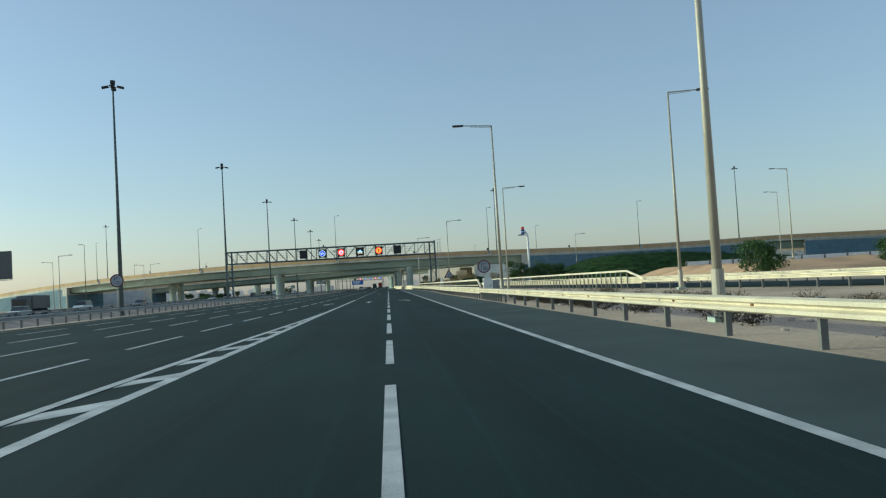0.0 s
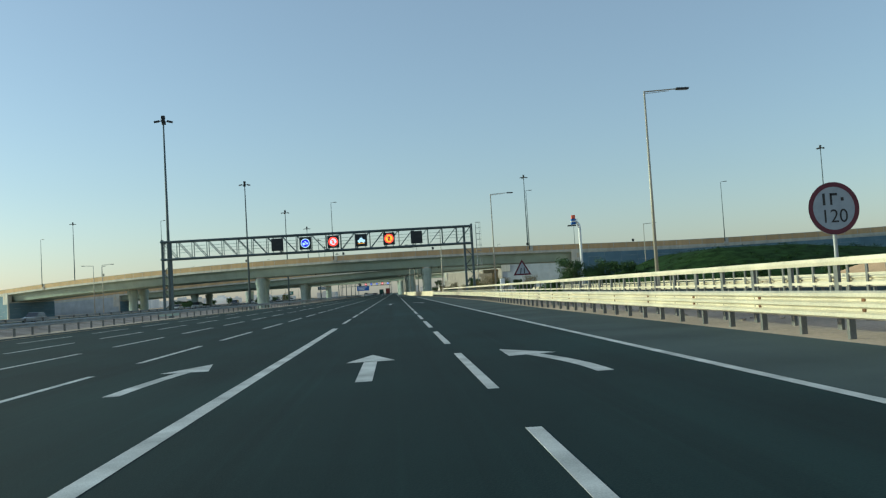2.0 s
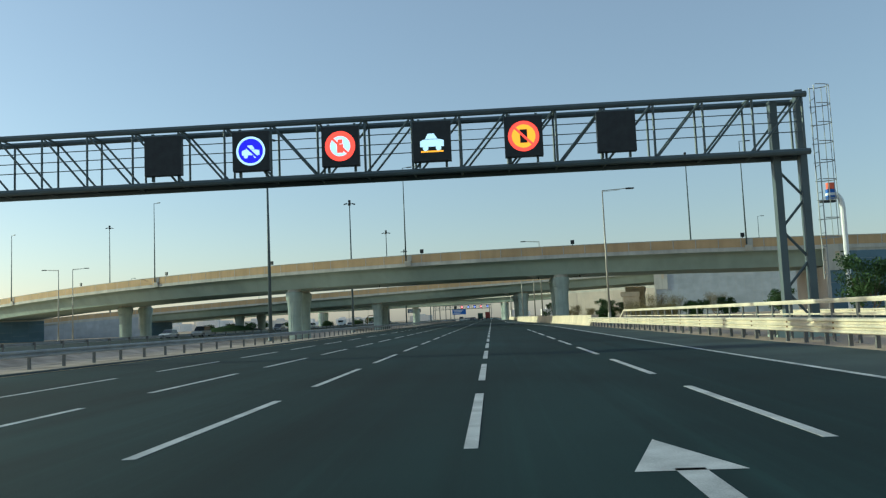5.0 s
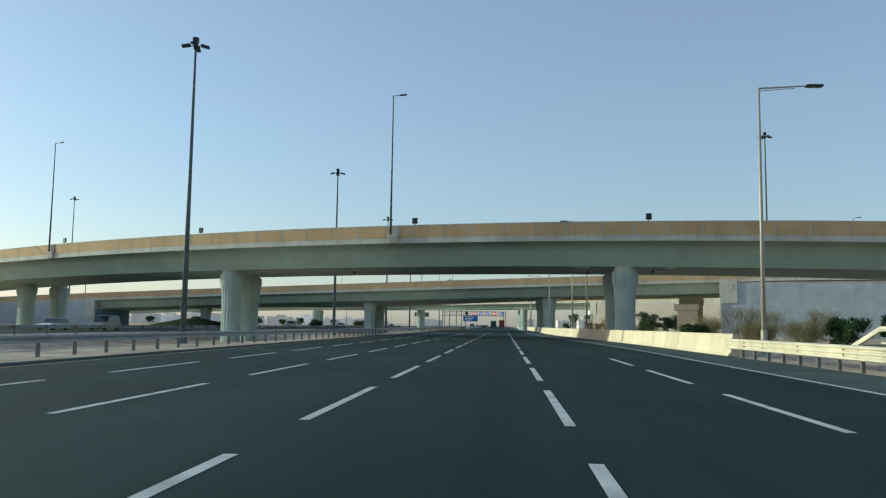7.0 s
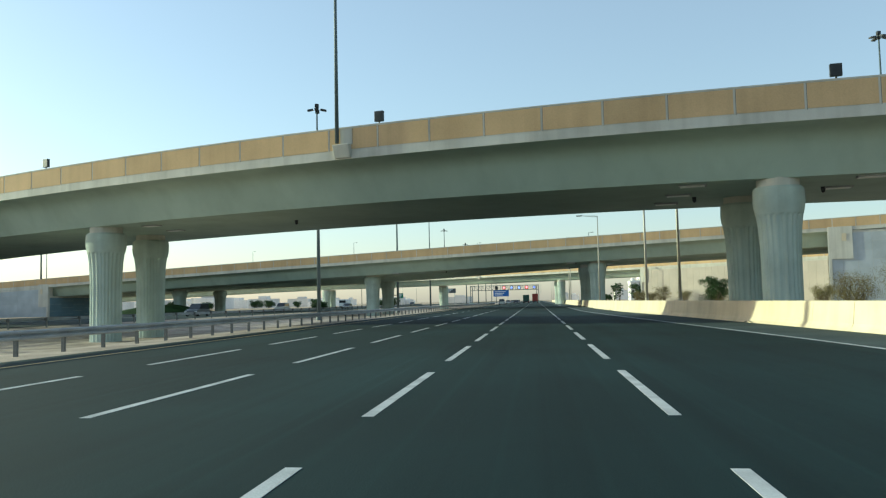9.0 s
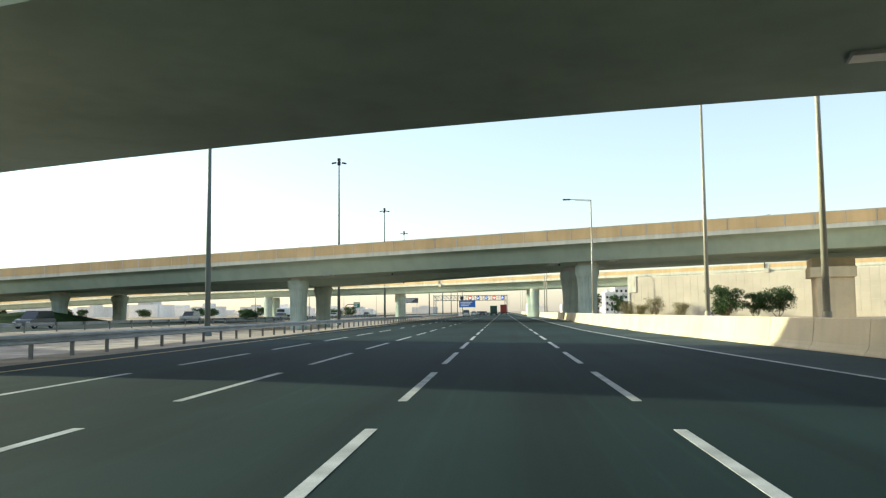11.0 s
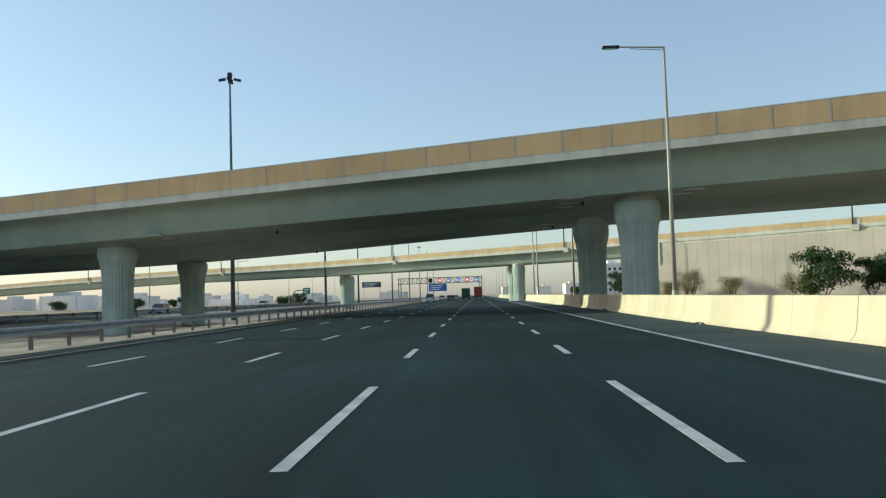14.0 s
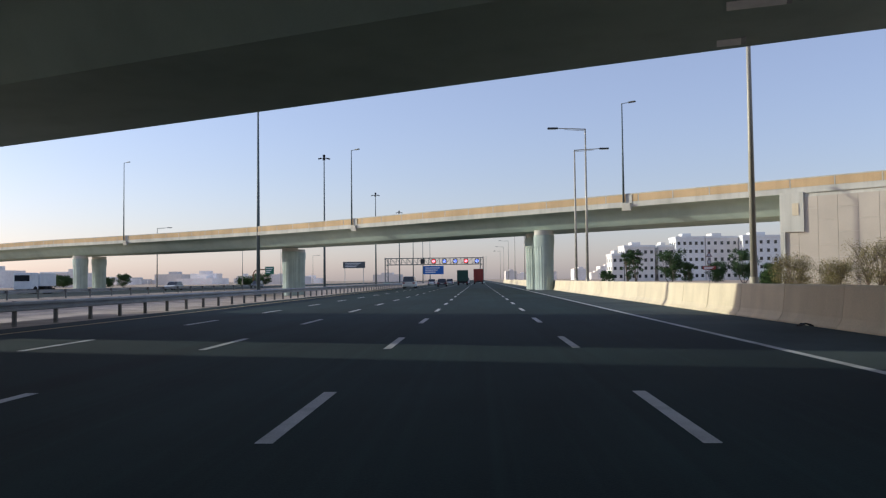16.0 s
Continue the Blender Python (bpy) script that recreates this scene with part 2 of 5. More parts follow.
def tube(bm, a, b, ra, rb=None, seg=10, caps=True):
    a, b = Vector(a), Vector(b)
    rb = ra if rb is None else rb
    q = (b - a).to_track_quat("Z", "Y")
    rings = []
    for p, r in ((a, ra), (b, rb)):
        rings.append([bm.verts.new(p + q @ Vector((r * math.cos(2 * math.pi * k / seg), r * math.sin(2 * math.pi * k / seg), 0))) for k in range(seg)])
    for k in range(seg):
        bm.faces.new((rings[0][k], rings[0][(k + 1) % seg], rings[1][(k + 1) % seg], rings[1][k]))
    if caps:
        bm.faces.new(rings[0][::-1])
        bm.faces.new(rings[1])
    return bm


def curve_pts(keys, step=3.0):
    """Smooth points through keys (x, y, z), about step apart."""
    out = []
    n = len(keys)
    for i in range(n - 1):
        p0, p1, p2, p3 = (Vector(keys[max(0, min(n - 1, j))]) for j in (i - 1, i, i + 1, i + 2))
        count = max(1, int(round((p2 - p1).length / step)))
        for k in range(count):
            t = k / count
            out.append(0.5 * (2 * p1 + (p2 - p0) * t + (2 * p0 - 5 * p1 + 4 * p2 - p3) * t * t + (3 * p1 - p0 - 3 * p2 + p3) * t ** 3))
    out.append(Vector(keys[-1]))
    return out


def frames_of(pts):
    """Points with the sideways direction (to the right of travel) at each."""
    res = []
    for i, p in enumerate(pts):
        d = pts[min(i + 1, len(pts) - 1)] - pts[max(i - 1, 0)]
        d.z = 0
        d.normalize()
        res.append((p, Vector((d.y, -d.x, 0))))
    return res


def sweep(bm, fr, profile, closed=True, caps=True):
    """Profile points (u sideways, v up) carried along the frames."""
    rows = [[bm.verts.new(p + s * u + Vector((0, 0, v))) for u, v in profile] for p, s in fr]
    n = len(profile)
    for a, b in zip(rows, rows[1:]):
        for k in range(n if closed else n - 1):
            bm.faces.new((a[k], a[(k + 1) % n], b[(k + 1) % n], b[k]))
    if closed and caps:
        bm.faces.new(rows[0])
        bm.faces.new(rows[-1][::-1])
    return bm


def interp(v, table):
    xs, ys = zip(*table)
    return float(np.interp(v, xs, ys))


# ---- ground and roads ----
EDGE_R = [(-60, 7.0), (215, 7.15), (238, 7.15), (251, 6.75), (262, 6.15), (297, 4.35), (305, 4.03), (318, 3.62), (345, 3.56), (362, 3.65), (411, 3.65), (900, 3.5)]
EDGE_L = [(-60, -18.0), (150, -17.7), (205, -14.5), (900, -14.4)]
ASPH_R = [(-60, 9.9), (110, 10.3), (145, 11.0), (225, 10.3), (245, 10.15), (254, 9.9), (264, 9.45), (289, 8.35), (311, 7.05), (327, 6.9), (340, 6.75), (352, 6.8), (367, 7.2), (379, 7.1), (399, 7.05), (900, 6.6)]
RAIL_L = [(-60, -21.2), (150, -20.8), (206, -17.7), (260, -17.4), (311, -17.2), (391, -16.5), (900, -16.3)]
BARRIER_R = [(229, 10.25), (245, 10.0), (254, 9.8), (264, 9.35), (289, 8.25), (311, 6.95), (327, 6.8), (340, 6.65), (352, 6.7), (367, 7.1), (379, 7.0), (399, 6.95), (640, 6.5)]
FAR_Y = 1500.0

ys = sorted({-60.0, FAR_Y, *np.arange(-60, 700, 6.0).tolist()})
bm = bmesh.new()
SIDES = ((-2400, -43.9), (-15.5, 2400))   # the swale lies between the two sheets' edges
for x0, x1 in SIDES:
    box(bm, x0, x1, -400, 4200, -0.6, -0.09)
box(bm, -43.9, -15.5, -400, 4200, -2.2, -1.6)
box(bm, -43.9, -15.5, -400, -60, -0.6, -0.09)
box(bm, -43.9, -15.5, FAR_Y, 4200, -0.6, -0.09)
tagged(new("ground", mesh_of(bm, "ground", SAND)), "pale desert sand that reaches to the horizon", "ground", kind="structure")


def ribbon(name, left, right, z, mat, parent=None, y0=-60.0, y1=FAR_Y):
    """A flat strip along the road with a small thickness."""
    bm = bmesh.new()
    yy = [y for y in ys if y0 < y < y1]
    yy = [y0, *yy, y1]
    rows = []
    for y in yy:
        a, b = left(y), right(y)
        rows.append([bm.verts.new((a, y, z)), bm.verts.new((b, y, z)), bm.verts.new((b, y, z - 0.06)), bm.verts.new((a, y, z - 0.06))])
    for p, q in zip(rows, rows[1:]):
        for k in range(4):
            bm.faces.new((p[k], p[(k + 1) % 4], q[(k + 1) % 4], q[k]))
    bm.faces.new(rows[0])
    bm.faces.new(rows[-1][::-1])
    if parent:
        return part(name, bm, mat, parent)
    return new(name, mesh_of(bm, name, mat))


road = tagged(ribbon("road", lambda y: interp(y, EDGE_L) - 1.4, lambda y: interp(y, EDGE_R) + 0.1, 0.0, ASPHALT), "dark asphalt motorway with white lane markings", "road", kind="structure")
tagged(ribbon("hard_shoulder", lambda y: interp(y, EDGE_R) + 0.1, lambda y: interp(y, ASPH_R), -0.001, SHOULDER), "worn grey asphalt hard shoulder beside the lanes", "shoulder", kind="structure")
bm = bmesh.new()   # the median dips into a shallow swale
rows = []
for y in ys:
    e = interp(y, EDGE_L) - 1.4
    rows.append([bm.verts.new((x, y, z)) for x, z in ((e, -0.012), (e - 3.0, -0.06), (e - 6.5, -0.55), (e - 10.0, -1.05), (-38.0, -1.05), (-42.0, -0.2), (-44.0, -0.012))])
for p, q in zip(rows, rows[1:]):
    for a, b, c, d in zip(p, p[1:], q[1:], q):
        bm.faces.new((a, b, c, d))
tagged(new("median", mesh_of(bm, "median", GRAVEL)), "pale gravel median that dips between the two carriageways", "median", kind="structure")
tagged(ribbon("opposite_road", lambda y: -66.0, lambda y: -44.0, 0.0, ASPHALT), "asphalt carriageway for the opposite traffic", "road", kind="structure")
SLIP = [(-60, 48), (0, 35), (28, 31), (45, 28.3), (55, 26.5), (63, 25.4), (75, 24.3), (90, 23.6), (120, 22.4), (139, 22.2), (230, 28.2)]
slip = lambda y: interp(y, SLIP)
tagged(ribbon("slip_road", lambda y: slip(y) + 1.0, lambda y: slip(y) + 8.9, 0.0, ASPHALT, y0=-60.0, y1=235.0), "narrow asphalt slip road beside the motorway", "road", kind="structure")


def stripe(name, xf, y0, y1, w, mat=PAINT, step=6.0, z=0.004):
    bm = bmesh.new()
    n = max(1, int((y1 - y0) / step))
    rows = []
    for k in range(n + 1):
        y = y0 + (y1 - y0) * k / n
        x = xf(y)
        rows.append([bm.verts.new((x - w / 2, y, z)), bm.verts.new((x + w / 2, y, z))])
    for a, b in zip(rows, rows[1:]):
        bm.faces.new((a[0], a[1], b[1], b[0]))
    return part(name, bm, mat, road)


stripe("edge_line", lambda y: interp(y, EDGE_R), -60, 900, 0.17)
stripe("edge_line", lambda y: interp(y, EDGE_L), -60, 900, 0.17, YELLOW)
GORE = [(-60, -2.3), (0, -1.15), (15.7, -0.9), (28, -0.68), (43, -0.24), (54, -0.04), (70, 0.0)]
stripe("gore_line", lambda y: 0.0, -60, 96, 0.22)
stripe("gore_line", lambda y: interp(y, GORE), -60, 62, 0.2, z=0.009)
for k in range(-16, 10):
    y = 16.45 + 3.45 * k
    bm = bmesh.new()
    g = interp(y, GORE)
    box(bm, g + 0.13, -0.12, y - 0.5, y + 0.5, 0.0015, 0.0045)
    for v in bm.verts:
        v.co.y += (v.co.x - g / 2) * 1.5
    part("gore_hatch", bm, PAINT, road)


def dash_mesh(length):
    bm = bmesh.new()
    box(bm, -0.075, 0.075, 0, length, 0.0, 0.004)
    return mesh_of(bm, "lane_dash", PAINT)


LONG, SHORT = dash_mesh(6.0), dash_mesh(3.0)
for x, y0, y1 in ((0.0, 98, 880), (-3.65, -40, 880), (-7.3, -40, 880), (-10.95, -40, 880), (-14.6, -40, 150), (3.65, -40, 219)):
    y = 9 * math.floor(y0 / 9) + 2
    while y < y1:
        long = y < 323
        if not (x == 0.0 and y < 98) and y < 560:
            piece("lane_dash", LONG if long else SHORT, road, pose(x, y if long else y + 2.7, 0.001))
        y += 9
bm = bmesh.new()
for x in (0.0, -3.65, -7.3, -10.95):
    for k in range(62, 110):
        box(bm, x - 0.075, x + 0.075, 9 * k + 4.7, 9 * k + 7.7, 0.001, 0.005)
tagged(part("far_lane_dashes", bm, PAINT, road), kind="stuff")


def arrow(x, y, bend=0.0):
    """A painted lane arrow 5 m long; bend: how far its head leans to the side."""
    bm = bmesh.new()
    pts = []
    for k in range(9):
        t = k / 8
        pts.append((x + bend * t * t, y + 3.6 * t))
    w = 0.13
    rows = []
    for i, (px, py) in enumerate(pts):
        a = pts[max(0, i - 1)]
        b = pts[min(8, i + 1)]
        d = Vector((b[0] - a[0], b[1] - a[1])).normalized()
        rows.append([bm.verts.new((px - d.y * w, py + d.x * w, 0.004)), bm.verts.new((px + d.y * w, py - d.x * w, 0.004))])
    for a, b in zip(rows, rows[1:]):
        bm.faces.new((a[0], a[1], b[1], b[0]))
    px, py = pts[-1]
    d = Vector((pts[-1][0] - pts[-2][0], pts[-1][1] - pts[-2][1])).normalized()
    n = Vector((-d.y, d.x))
    e = Vector((px, py))
    c = [e + n * 0.48 - d * 0.1, e - n * 0.48 - d * 0.1, e + d * 1.6]
    bm.faces.new([bm.verts.new((q.x, q.y, 0.004)) for q in c])
    return part("lane_arrow", bm, PAINT, road)


arrow(1.9, 75.8)
arrow(5.45, 75.2, -0.5)
arrow(-1.9, 76.0, 0.2)
arrow(1.9, 150.0)
arrow(5.4, 150.0, -0.5)
# ---- guard rails ----
W_BEAM = [(0.0, -0.155), (0.085, -0.12), (0.085, -0.055), (0.0, -0.015), (0.0, 0.015), (0.085, 0.055), (0.085, 0.12), (0.0, 0.155)]
THRIE = [(0.0, -0.25), (0.085, -0.215), (0.085, -0.15), (0.0, -0.105), (0.0, -0.07), (0.085, -0.03), (0.085, 0.03), (0.0, 0.07), (0.0, 0.105), (0.085, 0.15), (0.085, 0.215), (0.0, 0.25)]


def beam_profile(p, side):
    front = [(u * side, v) for u, v in p]
    back = [(u * side - 0.012 * side, v) for u, v in reversed(p)]
    return front + back


def guard_rail(name, label, xf, y0, y1, spacing, side, zc, mat, postmat, wave, post_h):
    """Beam sections lapped end to end on posts; side: +1 faces +x, -1 faces -x."""
    rail = thing(name, label, "guard rail", kind="structure")
    prof = beam_profile(wave, side)
    y = y0
    flip = 0
    while y < y1 - 0.1:
        e = min(y + 8.0, y1)
        pts = [Vector((xf(q) + side * (0.10 + 0.006 * flip), q, zc)) for q in (y - 0.12, (y + e) / 2, e + 0.12)]
        bm = bmesh.new()
        rows = [[bm.verts.new((p.x + u, p.y, p.z + v)) for u, v in prof] for p in pts]
        for a, b in zip(rows, rows[1:]):
            for k in range(len(prof)):
                bm.faces.new((a[k], a[(k + 1) % len(prof)], b[(k + 1) % len(prof)], b[k]))
        bm.faces.new(rows[0])
        bm.faces.new(rows[-1][::-1])
        beam = part("beam", bm, mat, rail)
        if mat is RAILPAINT:
            for q in (y, (y + e) / 2):
                bm = bmesh.new()
                for v in ((0.0,) if wave is W_BEAM else (-0.088, 0.088)):
                    x = xf(q) + side * 0.108
                    box(bm, x - 0.022, x + 0.022, q - 0.06, q + 0.03, zc + v - 0.035, zc + v + 0.03)
                part("splice", bm, RUST, beam, "rusty splice at the beam joint")
        flip = 1 - flip
        y = e
    bm = bmesh.new()
    box(bm, -0.06, 0.06, -0.045, 0.045, -0.1, post_h)
    pm = mesh_of(bm, "post", postmat)
    bm = bmesh.new()
    box(bm, -0.02, 0.11, -0.05, 0.05, -0.13, 0.13)
    sm = mesh_of(bm, "spacer", postmat)
    y = y0 + 0.5
    while y < y1:
        post = piece("post", pm, rail, pose(xf(y) - side * 0.07, y, 0))
        piece("spacer", sm, post, pose(0.06 * side, 0, zc, 0, 0, 0 if side > 0 else 180))
        y += spacing
    return rail


rail_l = lambda y: interp(y, RAIL_L)
guard_rail("guard_rail", "weathered galvanised steel crash barrier along the median", rail_l, -56, 520, 2.5, 1, 0.62, STEEL, POSTSTEEL, W_BEAM, 0.78)
RAIL_R = [(-60, 10.15), (25, 10.3), (75, 10.6), (110, 10.75), (145, 11.4), (185, 11.2), (231, 10.3)]
rail_r = lambda y: interp(y, RAIL_R)
guard_rail("guard_rail", "cream steel crash barrier on spaced posts beside the shoulder", rail_r, -56, 54.5, 3.5, -1, 0.64, RAILPAINT, POSTSTEEL, W_BEAM, 0.8)
guard_rail("guard_rail", "cream steel crash barrier on close posts beside the shoulder", rail_r, 54.5, 65, 1.15, -1, 0.64, RAILPAINT, POSTSTEEL, W_BEAM, 0.8)
guard_rail("guard_rail", "deep cream steel crash barrier on close posts", rail_r, 65, 230, 1.75, -1, 0.62, RAILPAINT, POSTSTEEL, THRIE, 0.84)
guard_rail("guard_rail", "cream steel crash barrier along the slip road", slip, -40, 71, 2.4, -1, 0.6, RAILPAINT, POSTSTEEL, W_BEAM, 0.76)
guard_rail("guard_rail", "deep cream steel crash barrier along the slip road", slip, 71, 225, 2.0, -1, 0.6, RAILPAINT, POSTSTEEL, THRIE, 0.84)
guard_rail("guard_rail", "steel crash barrier on the far side of the slip road", lambda y: slip(y) + 9.8, 20, 130, 4.0, -1, 0.6, RAILPAINT, POSTSTEEL, W_BEAM, 0.76)
guard_rail("guard_rail", "crash barrier of the opposite carriageway", lambda y: -43.0, -40, 520, 5.0, -1, 0.62, STEEL, POSTSTEEL, W_BEAM, 0.78)


def high_rail(label, xf, y0, y1, spacing=2.0, top=1.42, fall=2.2):
    """Bridge railing: a deep top tube on slim posts with sloped ends."""
    rail = thing("high_railing", label, "railing", kind="structure")
    bm = bmesh.new()
    keys = [(xf(y0 - fall), y0 - fall, 0.75), (xf(y0), y0, top)] + [(xf(q), q, top) for q in np.linspace(y0 + 4, y1 - 4, 12)] + [(xf(y1), y1, top), (xf(y1 + fall), y1 + fall, 0.75)]
    sweep(bm, frames_of([Vector(k) for k in keys]), [(-0.06, -0.08), (0.06, -0.08), (0.075, 0.0), (0.06, 0.08), (-0.06, 0.08), (-0.075, 0.0)])
    part("top_rail", bm, RAILPAINT, rail)
    bm = bmesh.new()
    sweep(bm, frames_of([Vector((xf(q), q, 0.95)) for q in np.linspace(y0, y1, 14)]), [(-0.03, -0.03), (0.03, -0.03), (0.03, 0.03), (-0.03, 0.03)])
    part("middle_rail", bm, RAILPAINT, rail)
    bm = bmesh.new()
    box(bm, -0.035, 0.035, -0.08, 0.08, -0.1, top - 0.06)
    pm = mesh_of(bm, "post", POSTSTEEL)
    y = y0
    while y <= y1:
        piece("post", pm, rail, pose(xf(y), y, 0))
        y += spacing
    return rail


high_rail("tall cream steel railing behind the crash barrier", lambda y: rail_r(y) + 1.15, 78.0, 217.0)
high_rail("tall cream steel railing along the slip road", lambda y: slip(y) - 0.3, 73.6, 170.0, 1.4, 1.46, 3.6)


# ---- concrete median barrier on the right ----
def jersey(label, table, y0, y1, unit=3.84):
    wall = thing("concrete_barrier", label, "barrier", kind="structure")
    xf = lambda y: interp(y, table)
    prof = [(-0.04, 0.0), (-0.04, 0.05), (0.05, 0.15), (0.11, 0.28), (0.2, 1.07), (0.23, 1.1), (0.42, 1.1), (0.45, 1.07), (0.54, 0.28), (0.6, 0.15), (0.69, 0.05), (0.69, 0.0)]
    y = y0
    while y < y1 - 1:
        e = min(y + unit, y1)
        lift = 0.012 * math.sin(y * 3.1)
        bm = bmesh.new()
        rows = [[bm.verts.new((xf(q) + u + lift, q, v)) for u, v in prof] for q in (y + 0.012, (y + e) / 2, e - 0.012)]
        for a, b in zip(rows, rows[1:]):
            for k in range(len(prof)):
                bm.faces.new((a[k], a[(k + 1) % len(prof)], b[(k + 1) % len(prof)], b[k]))
        bm.faces.new(rows[0])
        bm.faces.new(rows[-1][::-1])
        part("barrier_unit", bm, BARRIER, wall)
        y = e
    return wall


jersey("cream concrete safety barrier in butted units", BARRIER_R, 229.98, 640)


# ---- bridges ----
def bridge(label, keys, W, panel_len=3.0, depth=2.2, drop=1.77, joint=0.0, pitch=0.0, rear=0.0):
    """Concrete box-girder deck along its front edge (keys run left to right at the parapet's top), W wide."""
    br = thing("road_bridge", label, "bridge", kind="structure")
    pts = curve_pts(keys, panel_len)
    fr = frames_of(pts)
    e, f = -drop, -drop + 0.48
    b = e - depth
    bm = bmesh.new()
    half = [(-0.02, f), (0.03, f - 0.04), (0.03, e + 0.05), (-0.02, e), (-0.5, e - 0.06), (-1.05, e - 0.14), (-1.45, e - 0.26), (-1.74, e - 0.46), (-1.92, e - 0.76), (-2.06, e - 1.1), (-2.78, b)]
    sweep(bm, fr, half + [(-W - u - (rear if u > -1.0 else 0.0), v) for u, v in reversed(half)])
    soft_edges(bm)
    part("box_girder", bm, CONCRETE, br, "grey cast concrete box girder", True)
    bm = bmesh.new()
    sweep(bm, fr, [(0.06, f - 0.01), (0.06, e - 0.01), (0.031, e - 0.01), (0.031, f - 0.01)])
    part("fascia", bm, FASCIA, br, "pale smooth concrete edge strip")
    bm = bmesh.new()
    sweep(bm, fr, [(0.02, f), (0.02, -0.08), (0.045, -0.07), (0.045, 0.0), (-0.36, 0.0), (-0.36, f)])
    part("parapet_wall", bm, FASCIA, br)
    bm = bmesh.new()
    sweep(bm, fr, [(-W - rear, f), (-W - rear, 0.0), (-W - rear + 0.34, 0.0), (-W - rear + 0.34, f)])
    part("parapet_wall", bm, FASCIA, br)
    fine = curve_pts(keys, 0.5)
    xs = [p.x for p in fine]
    pitch = pitch or panel_len * 0.99
    at_x = [joint + pitch * k for k in range(-120, 120) if xs[0] < joint + pitch * k < xs[-1]]
    cuts = frames_of([Vector((x, float(np.interp(x, xs, [p.y for p in fine])), float(np.interp(x, xs, [p.z for p in fine])))) for x in at_x])
    for k, (a, c) in enumerate(zip(cuts, cuts[1:])):
        (p, s), (q, r) = a, c
        gap = (q - p).normalized() * 0.065
        bm = bmesh.new()
        sweep(bm, [(p + gap, s), (q - gap, r)], [(0.038, f + 0.07), (0.038, -0.11), (0.0, -0.11), (0.0, f + 0.07)])
        part("parapet_panel", bm, PANEL, br)
        bm = bmesh.new()
        sweep(bm, [(p + gap * 0.5, s), (p + gap * 0.9, s)], [(0.024, f + 0.01), (0.024, -0.09), (0.0, -0.09), (0.0, f + 0.01)])
        part("joint", bm, POSTSTEEL, br)
    return br


def column(at, a, b, h, turn, flare=1.0, label="flared fluted concrete bridge column", group="bridge columns"):
    """Oval pier with vertical flutes that widens towards its top."""
    col = thing("bridge_column", label, "column", at, turn, group)
    bm = bmesh.new()
    levels = [(-0.17, 1.0, 1), (0.05, 1.0, 1), (0.42, 1.0, 1), (0.58, 1.03, 1), (0.7, 1.08, 1), (0.78, 1.15, 1), (0.80, 1.19, 0), (0.85, 1.26, 0), (0.89, 1.29, 0), (0.95, 1.28, 0), (0.985, 1.27, 0), (0.99, 1.2, 0), (1.0, 1.18, 0)]
    seg = 96
    rings = []
    for f, k, flute in levels:
        k = 1 + (k - 1) * flare
        ring = []
        for i in range(seg):
            t = 2 * math.pi * i / seg
            c, s = math.cos(t), math.sin(t)
            r = 1.0 - (0.035 * flute if i % 4 in (0, 1) else 0.0)
            x = a / 2 * k * math.copysign(abs(c) ** 0.8, c) * r
            y = b / 2 * k * math.copysign(abs(s) ** 0.8, s) * r
            ring.append(bm.verts.new((x, y, f * (h - 0.42))))
        rings.append(ring)
    for p, q in zip(rings, rings[1:]):
        for i in range(seg):
            bm.faces.new((p[i], p[(i + 1) % seg], q[(i + 1) % seg], q[i]))
    bm.faces.new(rings[0][::-1])
    bm.faces.new(rings[-1])
    part("shaft", bm, COLUMN, col)
    bm = bmesh.new()
    tube(bm, (0, 0, h - 0.43), (0, 0, h + 0.12), a * 0.54, a * 0.54, 32)
    part("bearing", bm, FASCIA, col, "pale drum bearing")
    return col


def edge(xs, cy, cz):
    """Keys of a front edge whose y and z are polynomials of x / 50."""
    return [(x, sum(c * (x / 50) ** k for k, c in enumerate(cy)), sum(c * (x / 50) ** k for k, c in enumerate(cz))) for x in xs]


B1 = [(-270, 436, 3.0), (-190, 386, 6.0)] + edge((-150, -126, -100, -75, -50, -25, 0, 25, 45), (267.63, -12.88, 5.49), (11.46, -0.42, -0.47)) + [(75, 257.2, 10.05), (105, 253.2, 10.0), (140, 248.5, 10.2), (220, 240, 8.5), (330, 232, 2.5)]
bridge("curved concrete flyover with ochre parapet panels", B1, 18.4, depth=2.25, drop=1.86, joint=-1.0, pitch=3.06)
B2 = [(-260, 431, 5.5)] + edge((-180, -120, -80, -40, 0, 40, 55), (361.81, -15.5, -1.2), (11.44, 1.18, -0.15)) + [(75, 336.5, 12.4), (110, 325.0, 11.2), (210, 294.0, 4.5)]
bridge("long concrete flyover with ochre parapet panels", B2, 14.6, depth=2.04, drop=1.92, joint=0.72, pitch=2.91)
B2b = [(x + 4.8, y + 17.4, z + 0.014 * min(x, 0.0) * (x > -60)) for x, y, z in B2]
# rear: unseen extra overhang, added to widen the shadow this deck casts
bridge("second parallel concrete flyover deck", B2b, 11.8, panel_len=6.0, depth=2.05, drop=1.9, rear=2.2)
B3 = [(-260, 610, 6.0), (-160, 562, 8.8), (-95, 528.0, 9.95), (-72, 514.5, 9.98), (-50, 501.3, 9.99)] + edge((-30, -10, 30, 70, 110), (463.0, -40.0), (10.07, 0.22, 0.16)) + [(200, 322, 7.0)]
